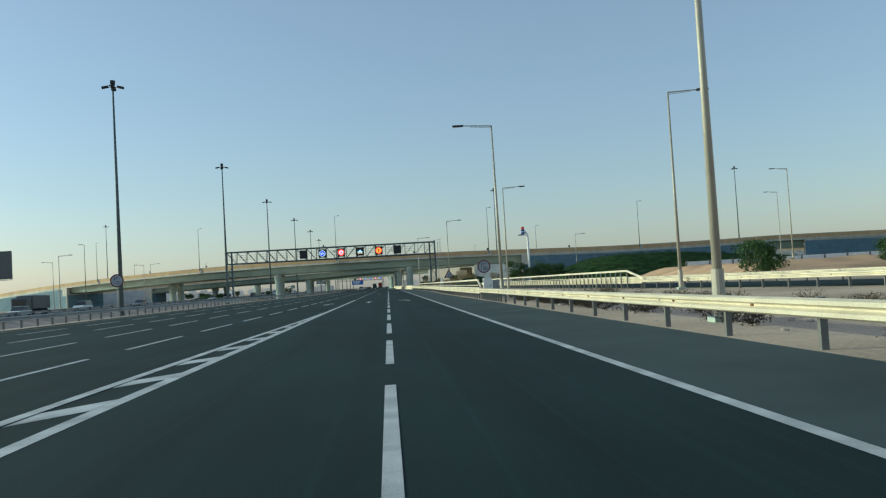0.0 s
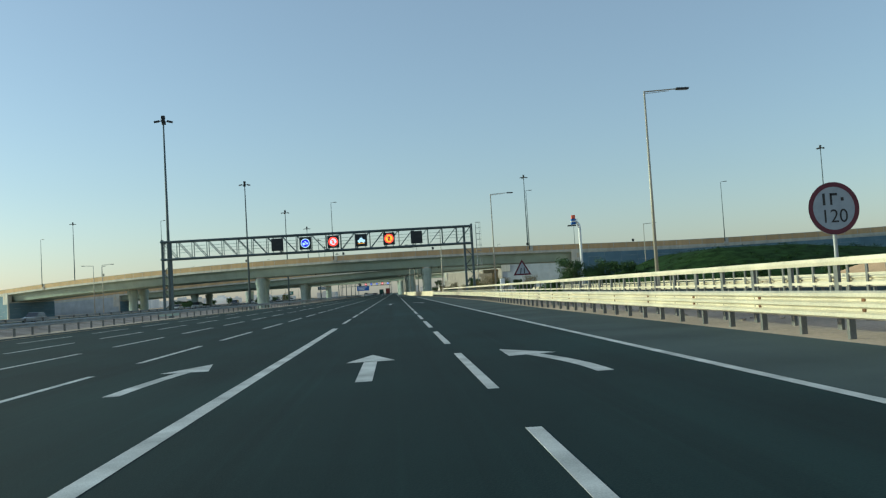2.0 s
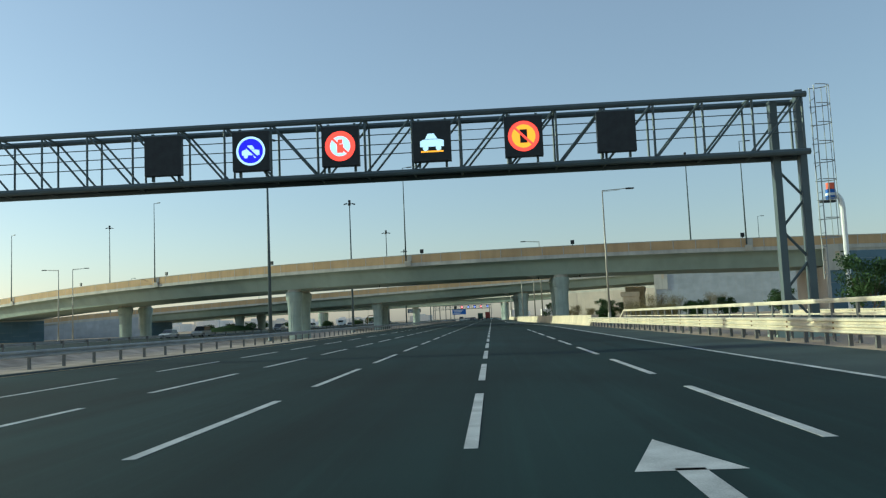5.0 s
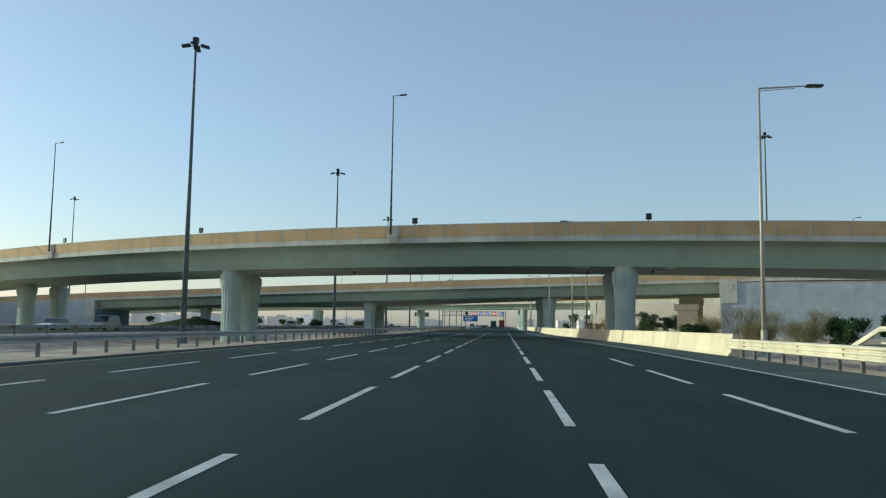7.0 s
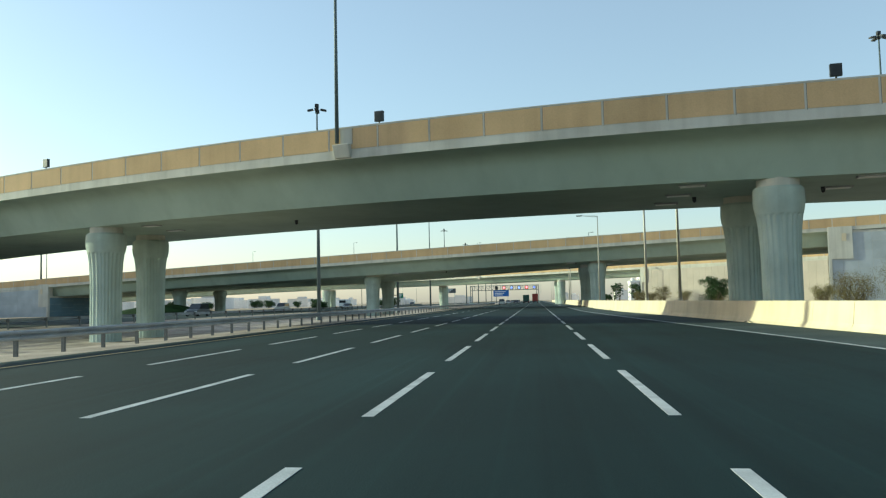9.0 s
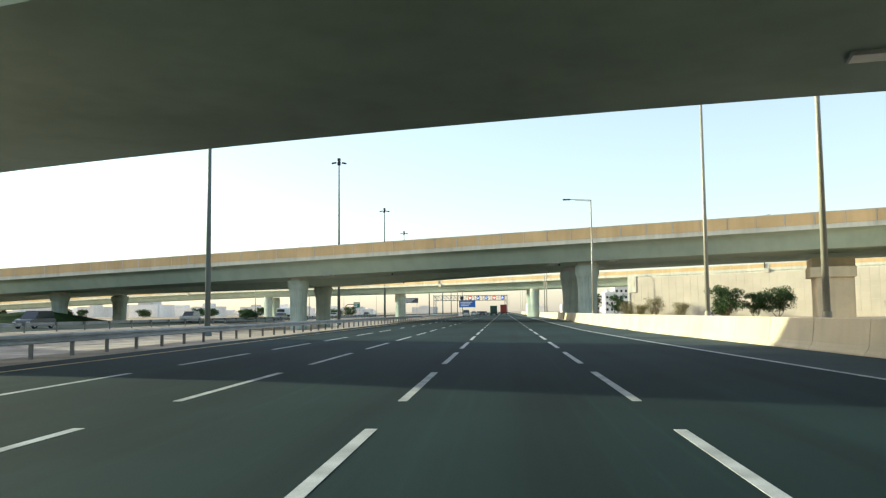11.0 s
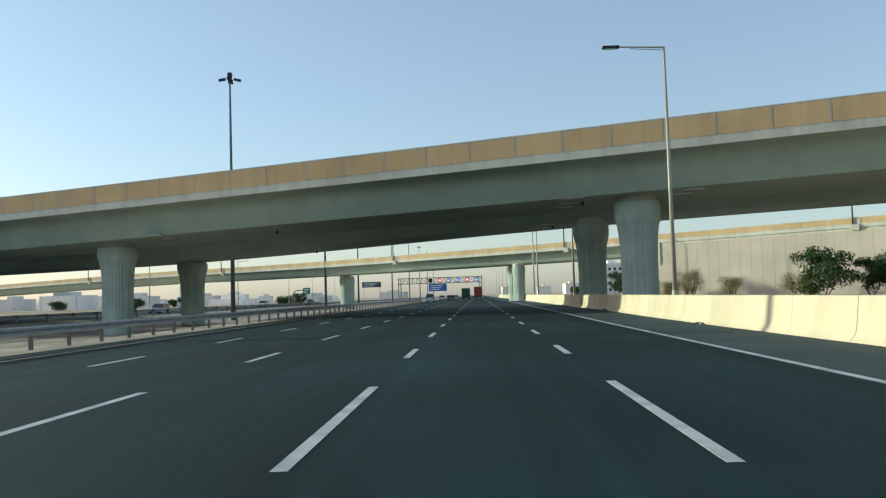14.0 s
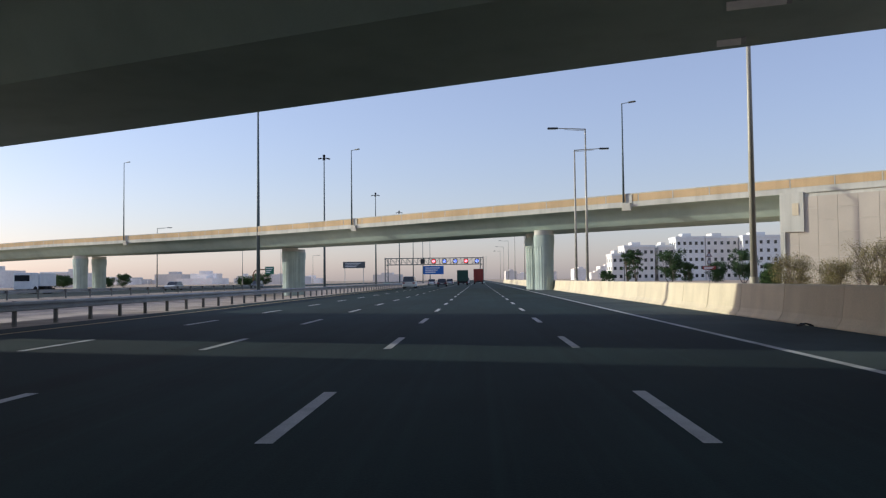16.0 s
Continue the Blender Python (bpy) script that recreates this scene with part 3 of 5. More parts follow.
bridge("distant concrete flyover with ochre parapet panels", B3, 13.0, depth=1.75, drop=1.4)

for x, y, a, h, t in ((10.95, 269.0, 1.95, 7.28, -15), (10.95, 276.3, 1.95, 7.3, -15), (-33.4, 283.0, 2.15, 7.4, -20), (-33.5, 290.2, 2.15, 7.4, -20), (-76, 310.5, 2.3, 6.9, -27), (-75, 318.0, 2.3, 6.9, -27),
                      (8.94, 364.9, 2.4, 7.75, -16), (8.2, 381.8, 2.4, 7.7, -16), (-32.5, 377.6, 2.4, 6.75, -16), (-33.3, 397.8, 2.4, 6.25, -16), (-77.5, 391.5, 2.4, 5.3, -16), (-76, 410.0, 2.4, 5.35, -16),
                      (5.9, 462.0, 2.1, 6.4, -38), (5.2, 467.5, 2.1, 6.4, -38), (-33.0, 499.0, 2.4, 6.2, -38), (-33.1, 505.0, 2.4, 6.2, -38), (-79.6, 521.0, 2.55, 6.1, -30), (-79.0, 527.5, 2.55, 6.1, -30)):
    column((x, y, 0), a, a * 0.95, h + (0.45 if y > 450 else 0.0), t, 0.35 if y > 450 else 1.0)


def abutment(label, p, q, base, thick, tops, mat, cols, rows, name="retaining_wall"):
    """A panelled wall from p to q (x, y); tops: its height at both ends."""
    wall = thing(name, label, "wall", kind="structure")
    P, Q = Vector((*p, 0)), Vector((*q, 0))
    d = Q - P
    n = Vector((d.y, -d.x, 0)).normalized()
    bm = bmesh.new()
    vs = []
    for t, h in ((0, tops[0]), (1, tops[1])):
        e = P + d * t
        vs.append([bm.verts.new(e + Vector((0, 0, base))), bm.verts.new(e + Vector((0, 0, h))), bm.verts.new(e - n * thick + Vector((0, 0, h))), bm.verts.new(e - n * thick + Vector((0, 0, base)))])
    for k in range(4):
        bm.faces.new((vs[0][k], vs[0][(k + 1) % 4], vs[1][(k + 1) % 4], vs[1][k]))
    bm.faces.new(vs[0])
    bm.faces.new(vs[1][::-1])
    part("wall_core", bm, FASCIA, wall)
    g = 0.014
    along_wall = d.normalized()
    for i in range(cols):
        f0, f1 = i / cols, (i + 1) / cols
        cuts = [0.0] + [(j + 0.5 * (i % 2)) / rows for j in range(1, rows)] + [1.0]
        if i % 2 and rows > 1:
            cuts.insert(1, 0.5 / rows)
        for lo, hi in zip(cuts, cuts[1:]):
            bm = bmesh.new()
            front = []
            for f, sgn, k, e in ((f0, 1, lo, 1), (f1, -1, lo, 1), (f1, -1, hi, -1), (f0, 1, hi, -1)):
                top = tops[0] + (tops[1] - tops[0]) * f - 0.35
                q = P + d * f + along_wall * g * sgn + n * 0.05
                front.append(bm.verts.new((q.x, q.y, base + (top - base) * k + g * e)))
            back = [bm.verts.new(v.co - n * 0.049) for v in front]
            bm.faces.new(front)
            for k in range(4):
                bm.faces.new((front[k], front[(k + 1) % 4], back[(k + 1) % 4], back[k]))
            part("wall_panel", bm, mat, wall)
    return wall

# ---- approach walls and embankments ----
def wall_along(label, keys, xs, drop, thick, mat, rows, per=4.0):
    """Panelled walls that carry on under a flyover's edge between the given x."""
    for a, b in zip(xs, xs[1:]):
        p, q = (min(curve_pts(keys, 0.5), key=lambda v, x=x: abs(v.x - x)) for x in (a, b))
        abutment(label, (p.x, p.y + 0.12), (q.x, q.y + 0.12), -0.3, thick, (p.z - drop, q.z - drop), mat, max(2, int((q - p).length / per)), rows)


def end_wall(label, keys, x, width, top, mat, side, block_w=2.3, block_h=4.9):
    """The abutment's face under the deck, square to the flyover; side +1 faces +x."""
    pts = curve_pts(keys, 0.5)
    i = min(range(len(pts) - 1), key=lambda k: abs(pts[k].x - x))
    d = (pts[i + 1] - pts[i]).normalized()
    n = Vector((-d.y, d.x, 0)).normalized()
    p, q = pts[i] + n * 0.4, pts[i] + n * width
    a, b = ((p, q) if side > 0 else (q, p))
    abutment(label, (a.x, a.y), (b.x, b.y), -0.3, 1.2, (top, top), mat, 4, 3)
    # pilaster beside the deck's end, with a small pale plate
    s = -side
    pil = thing("pilaster", "pale concrete pilaster at the end of the flyover deck", "pilaster", (pts[i].x, pts[i].y, 0), math.degrees(math.atan2(d.y, d.x)), kind="structure")
    z = pts[i].z
    bm = bmesh.new()
    box(bm, min(0, s * block_w), max(0, s * block_w), -0.14, 1.2, z - block_h, z - 1.3, 0.03)
    part("block", bm, FASCIA, pil, "pale smooth concrete block")
    bm = bmesh.new()
    box(bm, min(0, s * 0.42), max(0, s * 0.42), -0.14, 1.2, -0.3, z - block_h, 0.02)
    part("leg", bm, FASCIA, pil)
    bm = bmesh.new()
    x = s * block_w * 0.66
    box(bm, x - 0.28, x + 0.28, -0.2, -0.139, z - 3.4, z - 2.3, 0.01)
    part("plate", bm, BARRIER, pil, "pale rectangular plate")


wall_along("pale panelled approach wall of the far flyover", B3, (26.0, 48, 70), 1.4, 1.2, WALLPANEL, 4, 1.6)
wall_along("pale panelled approach wall of the far flyover", B3, (70, 109, 195), 1.4, 1.2, WALLPANEL, 3)
end_wall("pale panelled abutment end wall under the far flyover", B3, 26.0, 12.6, 6.4, WALLPANEL, -1, 2.1)
wall_along("panelled approach wall of the long flyover", B2, (40.8, 75), 1.9, 1.2, BLUEWALL, 4, 1.9)
wall_along("panelled approach wall of the long flyover", B2, (75, 109, 205), 1.9, 1.2, BLUEWALL, 3)
end_wall("panelled abutment under the long flyover", B2, 40.8, 14.0, 7.6, WALLPANEL, -1, 3.2, 6.0)
# the curved flyover's walls carry their shade in the panel colour
wall_along("blue panelled approach wall of the curved flyover, coloured as in shade", B1, (46.5, 75, 123), 1.86, 1.2, SHADEDWALL, 4)
wall_along("blue panelled approach wall beyond the underpass, coloured as in shade", B1, (134.5, 200, 325), 1.86, 1.2, SHADEDWALL, 4)
end_wall("panelled abutment under the curved flyover", B1, 46.5, 15.5, 6.4, WALLPANEL, -1)
# shade is put into the panel colour here and on both left abutments
wall_along("blue panelled approach wall beyond the opposite road, coloured as in shade", B1, (-265, -190, -150, -122.5), 1.86, 1.2, SHADEDWALL, 3)
end_wall("panelled abutment beside the opposite road", B1, -122.5, 15.5, 5.4, SHADEDWALL, 1, 3.0, 5.0)
wall_along("pale panelled approach wall of the long flyover beyond the opposite road", B2, (-250, -180, -106.5), 1.92, 1.2, BLUEWALL, 3)
end_wall("panelled abutment of the long flyover beside the opposite road", B2, -106.5, 14.0, 4.4, SHADEDWALL, 1, 2.6, 6.2)
# stepped bearing piers in front of the long flyover's abutment
for x, y, h in ((36.0, 356.0, 6.2), (38.2, 361.5, 7.6)):
    pier = thing("bearing_pier", "stepped cream concrete bearing pier under the deck's end", "pier", (x, y, 0), -15, kind="structure")
    bm = bmesh.new()
    box(bm, -1.6, 2.4, -1.6, 4.2, -0.3, h - 1.2, 0.05)
    part("block", bm, BARRIER, pier)
    bm = bmesh.new()
    box(bm, -2.2, 2.6, -2.0, 4.4, h - 1.2, h, 0.05)
    part("cap", bm, BARRIER, pier)


def mound(label, mat, x0, x1, y0, y1, hf, n=36, name="embankment", rough=0.12):
    """A sloped piece of ground; hf(fx, fy) gives its height."""
    bm = bmesh.new()
    grid = []
    for i in range(n + 1):
        row = []
        for j in range(n + 1):
            x, y = x0 + (x1 - x0) * i / n, y0 + (y1 - y0) * j / n
            h = hf(i / n, j / n)
            h += rough * noise.noise((x * 0.35, y * 0.35, 0)) * min(1.0, max(0.0, h)) if h > 0 else 0
            row.append(bm.verts.new((x, y, h - 0.08)))
        grid.append(row)
    for i in range(n):
        for j in range(n):
            bm.faces.new((grid[i][j], grid[i + 1][j], grid[i + 1][j + 1], grid[i][j + 1]))
    me = mesh_of(bm, name, mat, True)
    return tagged(new(name, me), label, "embankment", kind="structure")


HILL = lambda u, v: 6.3 * min(1, u * 6.2) * min(1, v * 2.3) ** 1.1 * (1 - 0.6 * min(1.0, max(0.0, (u - 0.3) * 2.5)))
mound("grassed embankment that rises towards the flyover", GRASS, 47, 160, 192, 250, HILL)
mound("bare ochre sand bank beside the slip road", OCHRE, 45, 140, 95, 150, lambda u, v: 1.75 * min(1.0, u * 15.0) * min(1.0, v * 6.0) * min(1.0, (1 - v) * 8.0), 60, rough=0.35)
mound("low grassy mound beyond the opposite carriageway", GRASS, -86, -69, 366, 402, lambda u, v: 2.1 * math.sin(math.pi * u) * math.sin(math.pi * v))
jersey_far = thing("concrete_parapet", "white concrete parapet at the head of the sand slope", "parapet", kind="structure")
for k in range(14):
    x = 53.5 + 4 * k
    bm = bmesh.new()
    box(bm, x, x + 3.97, 137.0, 137.3, 1.3, 2.5, 0.03)
    part("parapet_unit", bm, WHITE, jersey_far)
    bm = bmesh.new()
    box(bm, x - 0.12, x + 0.12, 136.88, 136.998, 1.3, 2.62)
    part("parapet_post", bm, POSTSTEEL, jersey_far)

# ---- lamp columns ----
def high_mast(at, h=30.5):
    m = thing("lighting_mast", "tall tapered grey steel mast with a ring of floodlights", "light mast", at, 0, "masts along the median")
    bm = bmesh.new()
    tube(bm, (0, 0, -0.1), (0, 0, h), 0.32, 0.11, 16)
    part("pole", bm, MAST, m, smooth=True)
    bm = bmesh.new()
    tube(bm, (0, 0, -0.1), (0, 0, 0.5), 0.5, 0.42, 16)
    part("base", bm, MAST, m)
    bm = bmesh.new()
    tube(bm, (0, 0, h - 0.3), (0, 0, h + 0.35), 0.24, 0.3, 12)
    box(bm, -0.28, 0.28, -0.28, 0.28, h + 0.42, h + 0.95, 0.06)
    tube(bm, (0, 0, h + 0.3), (0, 0, h + 0.45), 0.12, 0.12, 8)
    part("head", bm, DARK, m)
    for k in range(4):
        a = radians(90 * k + 12)
        c, s = math.cos(a), math.sin(a)
        bm = bmesh.new()
        tube(bm, (0.2 * c, 0.2 * s, h), (0.75 * c, 0.75 * s, h + 0.02), 0.045, 0.045, 6)
        b2 = bmesh.new()
        box(b2, -0.46, 0.46, -0.32, 0.32, -0.11, 0.13, 0.03)
        b2.transform(pose(1.0 * c, 1.0 * s, h - 0.02, 0, 12, math.degrees(a)))
        arm = part("arm", bm, MAST, m)
        part("floodlight", b2, DARK, arm)
    return m


mast = high_mast((-32.8, 118.9, -0.9), 31.9)
for x, y in ((-33.3, 194.6), (-34.4, 271.2), (-34.0, 344.5), (-34.1, 415.0), (-36.4, 492), (-39.0, 560), (-37.5, 646), (-36.5, 720), (-36.5, 795), (-36.5, 870), (-36.5, 945)):
    copy_thing(mast, pose(x, y, -0.9))

high_mast((144.1, 316.8, 0), 40.2)
high_mast((-145.3, 446.5, 0), 41.6)
high_mast((51.9, 354.3, 0), 40.5)


def lamp(at, h, arm, turn, label="tapered cream steel street lamp with a flat luminaire", group="street lamps", pole_mat=None):
    """A street lamp; its arm reaches along local -x."""
    l = thing("street_lamp", label, "street lamp", at, turn, group)
    bm = bmesh.new()
    tube(bm, (0, 0, -0.1), (0, 0, h), 0.135, 0.06, 14)
    part("pole", bm, pole_mat or LAMPPOLE, l, smooth=True)
    bm = bmesh.new()
    tube(bm, (0, 0, -0.1), (0, 0, 1.3), 0.17, 0.165, 14)
    part("base", bm, pole_mat or LAMPPOLE, l)
    bm = bmesh.new()
    box(bm, -0.26, 0.26, -0.26, 0.26, -0.1, 0.06)
    part("foot_plate", bm, CONCRETE, l)
    bm = bmesh.new()
    tube(bm, (0.04, 0, h - 0.02), (-arm, 0, h + 0.1), 0.05, 0.04, 8)
    tube(bm, (0.0, 0, h - 0.16), (-arm * 0.75, 0, h - 0.02), 0.02, 0.02, 6)
    part("arm", bm, pole_mat or LAMPPOLE, l)
    bm = bmesh.new()
    box(bm, -arm - 0.85, -arm + 0.05, -0.17, 0.17, h + 0.03, h + 0.17, 0.05)
    head = part("luminaire", bm, DARK, l)
    bm = bmesh.new()
    box(bm, -arm - 0.75, -arm - 0.15, -0.13, 0.13, h + 0.015, h + 0.035)
    part("lens", bm, WINDOW, head)
    return l


main = lamp((12.4, 26.7, 0), 14.2, 2.4, 0)
copy_thing(main, pose(13.1, 72.0, 0, 0, -0.5, 0))
for x, y in ((9.18, 288.2), (8.65, 302.4), (8.3, 352.9), (8.45, 397.7), (7.5, 436.5), (8.4, 545), (8.4, 592), (8.4, 640), (8.4, 690), (8.4, 740)):
    copy_thing(main, pose(x, y, 0))
lamp((24.8, 62.8, 0), 14.3, 2.2, 180)
lamp((20.5, 117.8, 0), 14.2, 2.3, 180)
lamp((16.9, 177.6, 0), 14.5, 2.4, 180)
lamp((12.65, 232.2, 0), 14.25, 2.5, 180)
lamp((7.4, 443.5, 0), 13.5, 2.4, 180)
for x, y, z, h in ((71.6, 136.2, 1.6, 15.6), (92.9, 182.3, 0, 17.6), (62, 250, 0, 14)):
    lamp((x, y, z), h, 2.2, 180 if y == 250 else 0, "slim distant street lamp", "street lamps")
for x, y in ((-71, 195), (-68, 470), (-68, 530), (-68, 590), (-72, 650), (-75, 720)):
    lamp((x, y, 0), 12.5, 2.2, 180, "slim street lamp beside the opposite carriageway", "opposite lamps")

lamp((-79.3, 233.6, 0), 17.5, 0.7, 0, "tall slim dark lamp column beyond the opposite road", "opposite lamps", MAST)
lamp((-97.8, 258.2, 0), 14.4, 2.4, 0, "slim street lamp beyond the opposite road", "opposite lamps")
lamp((-81.3, 294.0, 0), 13.6, 2.4, 0, "slim street lamp beyond the opposite road", "opposite lamps")
lamp((-79.6, 296.0, 0), 13.8, 2.4, 180, "slim street lamp beyond the opposite road", "opposite lamps")


def deck_lamp(at, h, turn):
    """A lamp on a bracket that stands out from a bridge's parapet."""
    l = thing("bridge_lamp", "steel lamp on a concrete bracket of the flyover", "street lamp", at, turn, "lamps on the flyovers")
    bm = bmesh.new()
    box(bm, -0.24, 0.82, -0.42, 0.05, -0.55, 0.22, 0.05)
    for v in bm.verts:
        if v.co.z < -0.45 and v.co.y < -0.2:
            v.co.y += 0.22
    part("bracket", bm, FASCIA, l, "pale concrete bracket")
    bm = bmesh.new()
    box(bm, 0.12, 0.9, -0.1, 0.02, 0.2, 1.12)
    part("bracket_panel", bm, FASCIA, l, "pale plain concrete parapet panel")
    bm = bmesh.new()
    tube(bm, (0, -0.25, 0.3), (0, -0.25, h), 0.12, 0.055, 12)
    part("pole", bm, MAST, l, smooth=True)
    bm = bmesh.new()
    tube(bm, (0, -0.25, h - 0.03), (0.9, -0.1, h + 0.02), 0.04, 0.035, 8)
    part("arm", bm, MAST, l)
    bm = bmesh.new()
    box(bm, 0.7, 1.5, -0.24, 0.0, h - 0.06, h + 0.09, 0.04)
    part("luminaire", bm, DARK, l)
    return l


def along(keys, x):
    p = curve_pts(keys, 0.2)
    i = min(range(len(p) - 1), key=lambda k: abs(p[k].x - x))
    d = p[i + 1] - p[i]
    return p[i], math.degrees(math.atan2(d.y, d.x))


for keys, xs, h in ((B1, (-106, -61.4, -12.6, 36.4, 84), 15.0), (B3, (-114, -66.3), 14.6), (B3, (-19.2, 13.6, 50), 10.8), (B2b, (-120, 70), 13.0)):
    for x in xs:
        p, a = along(keys, x)
        deck_lamp((p.x, p.y, p.z - 1.25), h, a)


def floodlight(at, turn):
    f = thing("floodlight", "small dark floodlight on the parapet edge", "floodlight", at, turn, "parapet floodlights")
    bm = bmesh.new()
    box(bm, -0.27, 0.27, -0.12, 0.1, 0.14, 0.74, 0.03)
    part("housing", bm, DARK, f)
    bm = bmesh.new()
    tube(bm, (0, 0, -0.02), (0, 0, 0.2), 0.05, 0.05, 8)
    part("stem", bm, DARK, f)
    return f


for x in (-82, -59, -36.4, -10.1, 12.6, 36, 62):
    p, a = along(B1, x)
    floodlight((p.x, p.y + 0.2, p.z), a)


def soffit_light(at, turn):
    s = thing("underpass_light", "flat grey light box under the bridge deck", "light", at, turn, "lights under the decks")
    bm = bmesh.new()
    box(bm, -0.72, 0.72, -0.34, 0.34, -0.04, 0.06, 0.015)
    part("housing", bm, STEEL, s, "grey metal frame")
    bm = bmesh.new()
    box(bm, -0.66, 0.6, -0.31, 0.31, -0.052, -0.0385)
    part("lens", bm, WHITE, s)
    return s


for keys, z, spots in ((B1, 4.11, ((6.9, 270.0), (6.85, 274.0), (6.8, 278.2), (15.2, 268.0), (15.0, 272.0), (-29.5, 282.3), (-29.5, 286.3))), (B2, 3.96, ((4.6, 363.4), (4.55, 366.2), (4.5, 368.6), (12.05, 361.9), (11.9, 364.1), (-27.0, 372.0), (-27.0, 375.0))), (B2b, 3.95, ((4.4, 381.4), (4.4, 385.0), (4.4, 388.1), (12.2, 377.4), (12.3, 380.5)))):
    for x, y in spots:
        p, a = along(keys, x)
        soffit_light((x, y, p.z - z - 0.035), a)


def dome_camera(at):
    c = thing("dome_camera", "small dark dome camera hung under the bridge deck", "camera", at, 0, "cameras under the decks")
    bm = bmesh.new()
    tube(bm, (0, 0, -0.13), (0, 0, 0.08), 0.11, 0.13, 12)
    part("housing", bm, DARK, c)
    bm = bmesh.new()
    bmesh.ops.create_uvsphere(bm, u_segments=12, v_segments=8, radius=0.105)
    bm.transform(pose(0, 0, -0.14))
    part("dome", bm, WINDOW, c, smooth=True)
    return c


for keys, z, x, y in ((B1, 4.11, 8.0, 275.4), (B1, 4.11, 14.2, 272.0), (B1, 4.11, -18.5, 282.2), (B2, 3.96, 5.45, 366.1), (B2, 3.96, -17.9, 374.2), (B2b, 3.95, 5.1, 384.3), (B2b, 3.95, 12.2, 383.2), (B2b, 3.95, -18.7, 394.0)):
    p, a = along(keys, x)
    dome_camera((x, y, p.z - z - 0.06))

# ---- sign gantry ----
def gantry(at, x0, x1, zb, zt, panels, name="sign_gantry", leds=True):
    """Box-truss gantry across the road between two trussed legs."""
    g = thing(name, "grey steel truss gantry that carries square lane signs", "gantry", at)
    d = 0.7
    def chord(a, b, r, nm, parent=g):
        bm = bmesh.new()
        tube(bm, a, b, r, r, 8)
        return part(nm, bm, MAST, parent)
    for y in (-d, d):
        for z in (zb, zt):
            chord((x0 - 0.2, y, z), (x1 + 0.2, y, z), 0.14, "chord")
    n = int(round((x1 - x0) / 2.1))
    step = (x1 - x0) / n
    bm = bmesh.new()
    tube(bm, (0, 0, 0), (0, 0, zt - zb), 0.055, 0.055, 6)
    vm = mesh_of(bm, "upright", MAST)
    for y in (-d, d):
        for k in range(n + 1):
            piece("upright", vm, g, pose(x0 + k * step, y, zb))
            if k < n:
                lean = (k < n / 2)
                a = (x0 + k * step, y, zt if lean else zb)
                b = (x0 + (k + 1) * step, y, zb if lean else zt)
                chord(a, b, 0.05, "diagonal")
    for k in range(n + 1):
        chord((x0 + k * step, -d, zb), (x0 + k * step, d, zb), 0.05, "tie")
        chord((x0 + k * step, -d, zt), (x0 + k * step, d, zt), 0.05, "tie")
    for z in (zb + 0.9, zb + 1.35, zb + 1.8):
        chord((x0, -d + 0.08, z), (x1, -d + 0.08, z), 0.022, "hand_rail")
    bm = bmesh.new()
    box(bm, x0, x1, -d + 0.1, d - 0.1, zb + 0.1, zb + 0.16)
    part("walkway", bm, POSTSTEEL, g)
    for x, s in ((x0 - 0.1, 1), (x1 + 0.1, -1)):
        leg = thing("leg", "", "")
        leg.parent = g
        for dx in (0.0, 1.15 * s):
            bm = bmesh.new()
            box(bm, x + dx - 0.16, x + dx + 0.16, -0.2, 0.2, -0.15, zt + 0.35 if dx == 0 else zt - 0.1, 0.02)
            part("post", bm, MAST, leg)
        zz = 0.6
        k = 0
        while zz < zb - 0.8:
            bm = bmesh.new()
            a, b = (x, 0, zz), (x + 1.15 * s, 0, zz + 1.35)
            if k % 2:
                a, b = (x + 1.15 * s, 0, zz), (x, 0, zz + 1.35)
            tube(bm, a, b, 0.06, 0.06, 6)
            part("brace", bm, MAST, leg)
            zz += 1.35
            k += 1
        bm = bmesh.new()
        box(bm, x - 0.7, x + 1.15 * s + 0.7 if s > 0 else x + 0.7, -0.7, 0.7, -0.2, 0.35) if s > 0 else box(bm, x - 1.85, x + 0.7, -0.7, 0.7, -0.2, 0.35)
        part("footing", bm, CONCRETE, leg)
    # caged ladder
    lad = thing("ladder", "", "")
    lad.parent = g
    for yy in (-0.25, 0.25):
        bm = bmesh.new()
        tube(bm, (x1 + 0.75, yy, 2.4), (x1 + 0.75, yy, zt + 0.5), 0.025, 0.025, 6)
        part("stile", bm, STEEL, lad)
    k = 2.6
    while k < zt:
        bm = bmesh.new()
        tube(bm, (x1 + 0.75, -0.25, k), (x1 + 0.75, 0.25, k), 0.016, 0.016, 5)
        part("rung", bm, STEEL, lad)
        k += 0.6
    k = 4.2
    while k < zt + 0.6:
        bm = bmesh.new()
        pts = [(x1 + 0.75 + 0.75 * math.sin(t), 0.4 * math.cos(t), k) for t in np.linspace(0, math.pi, 7)]
        rings = [[bm.verts.new((p[0] + 0.02 * math.sin(t) * math.cos(q), p[1] + 0.02 * math.cos(t) * math.cos(q), p[2] + 0.02 * math.sin(q))) for q in (0.0, 1.57, 3.14, 4.71)] for p, t in zip(pts, np.linspace(0, math.pi, 7))]
        for a, b in zip(rings, rings[1:]):
            for q in range(4):
                bm.faces.new((a[q], a[(q + 1) % 4], b[(q + 1) % 4], b[q]))
        part("cage_hoop", bm, STEEL, lad)
        k += 0.85
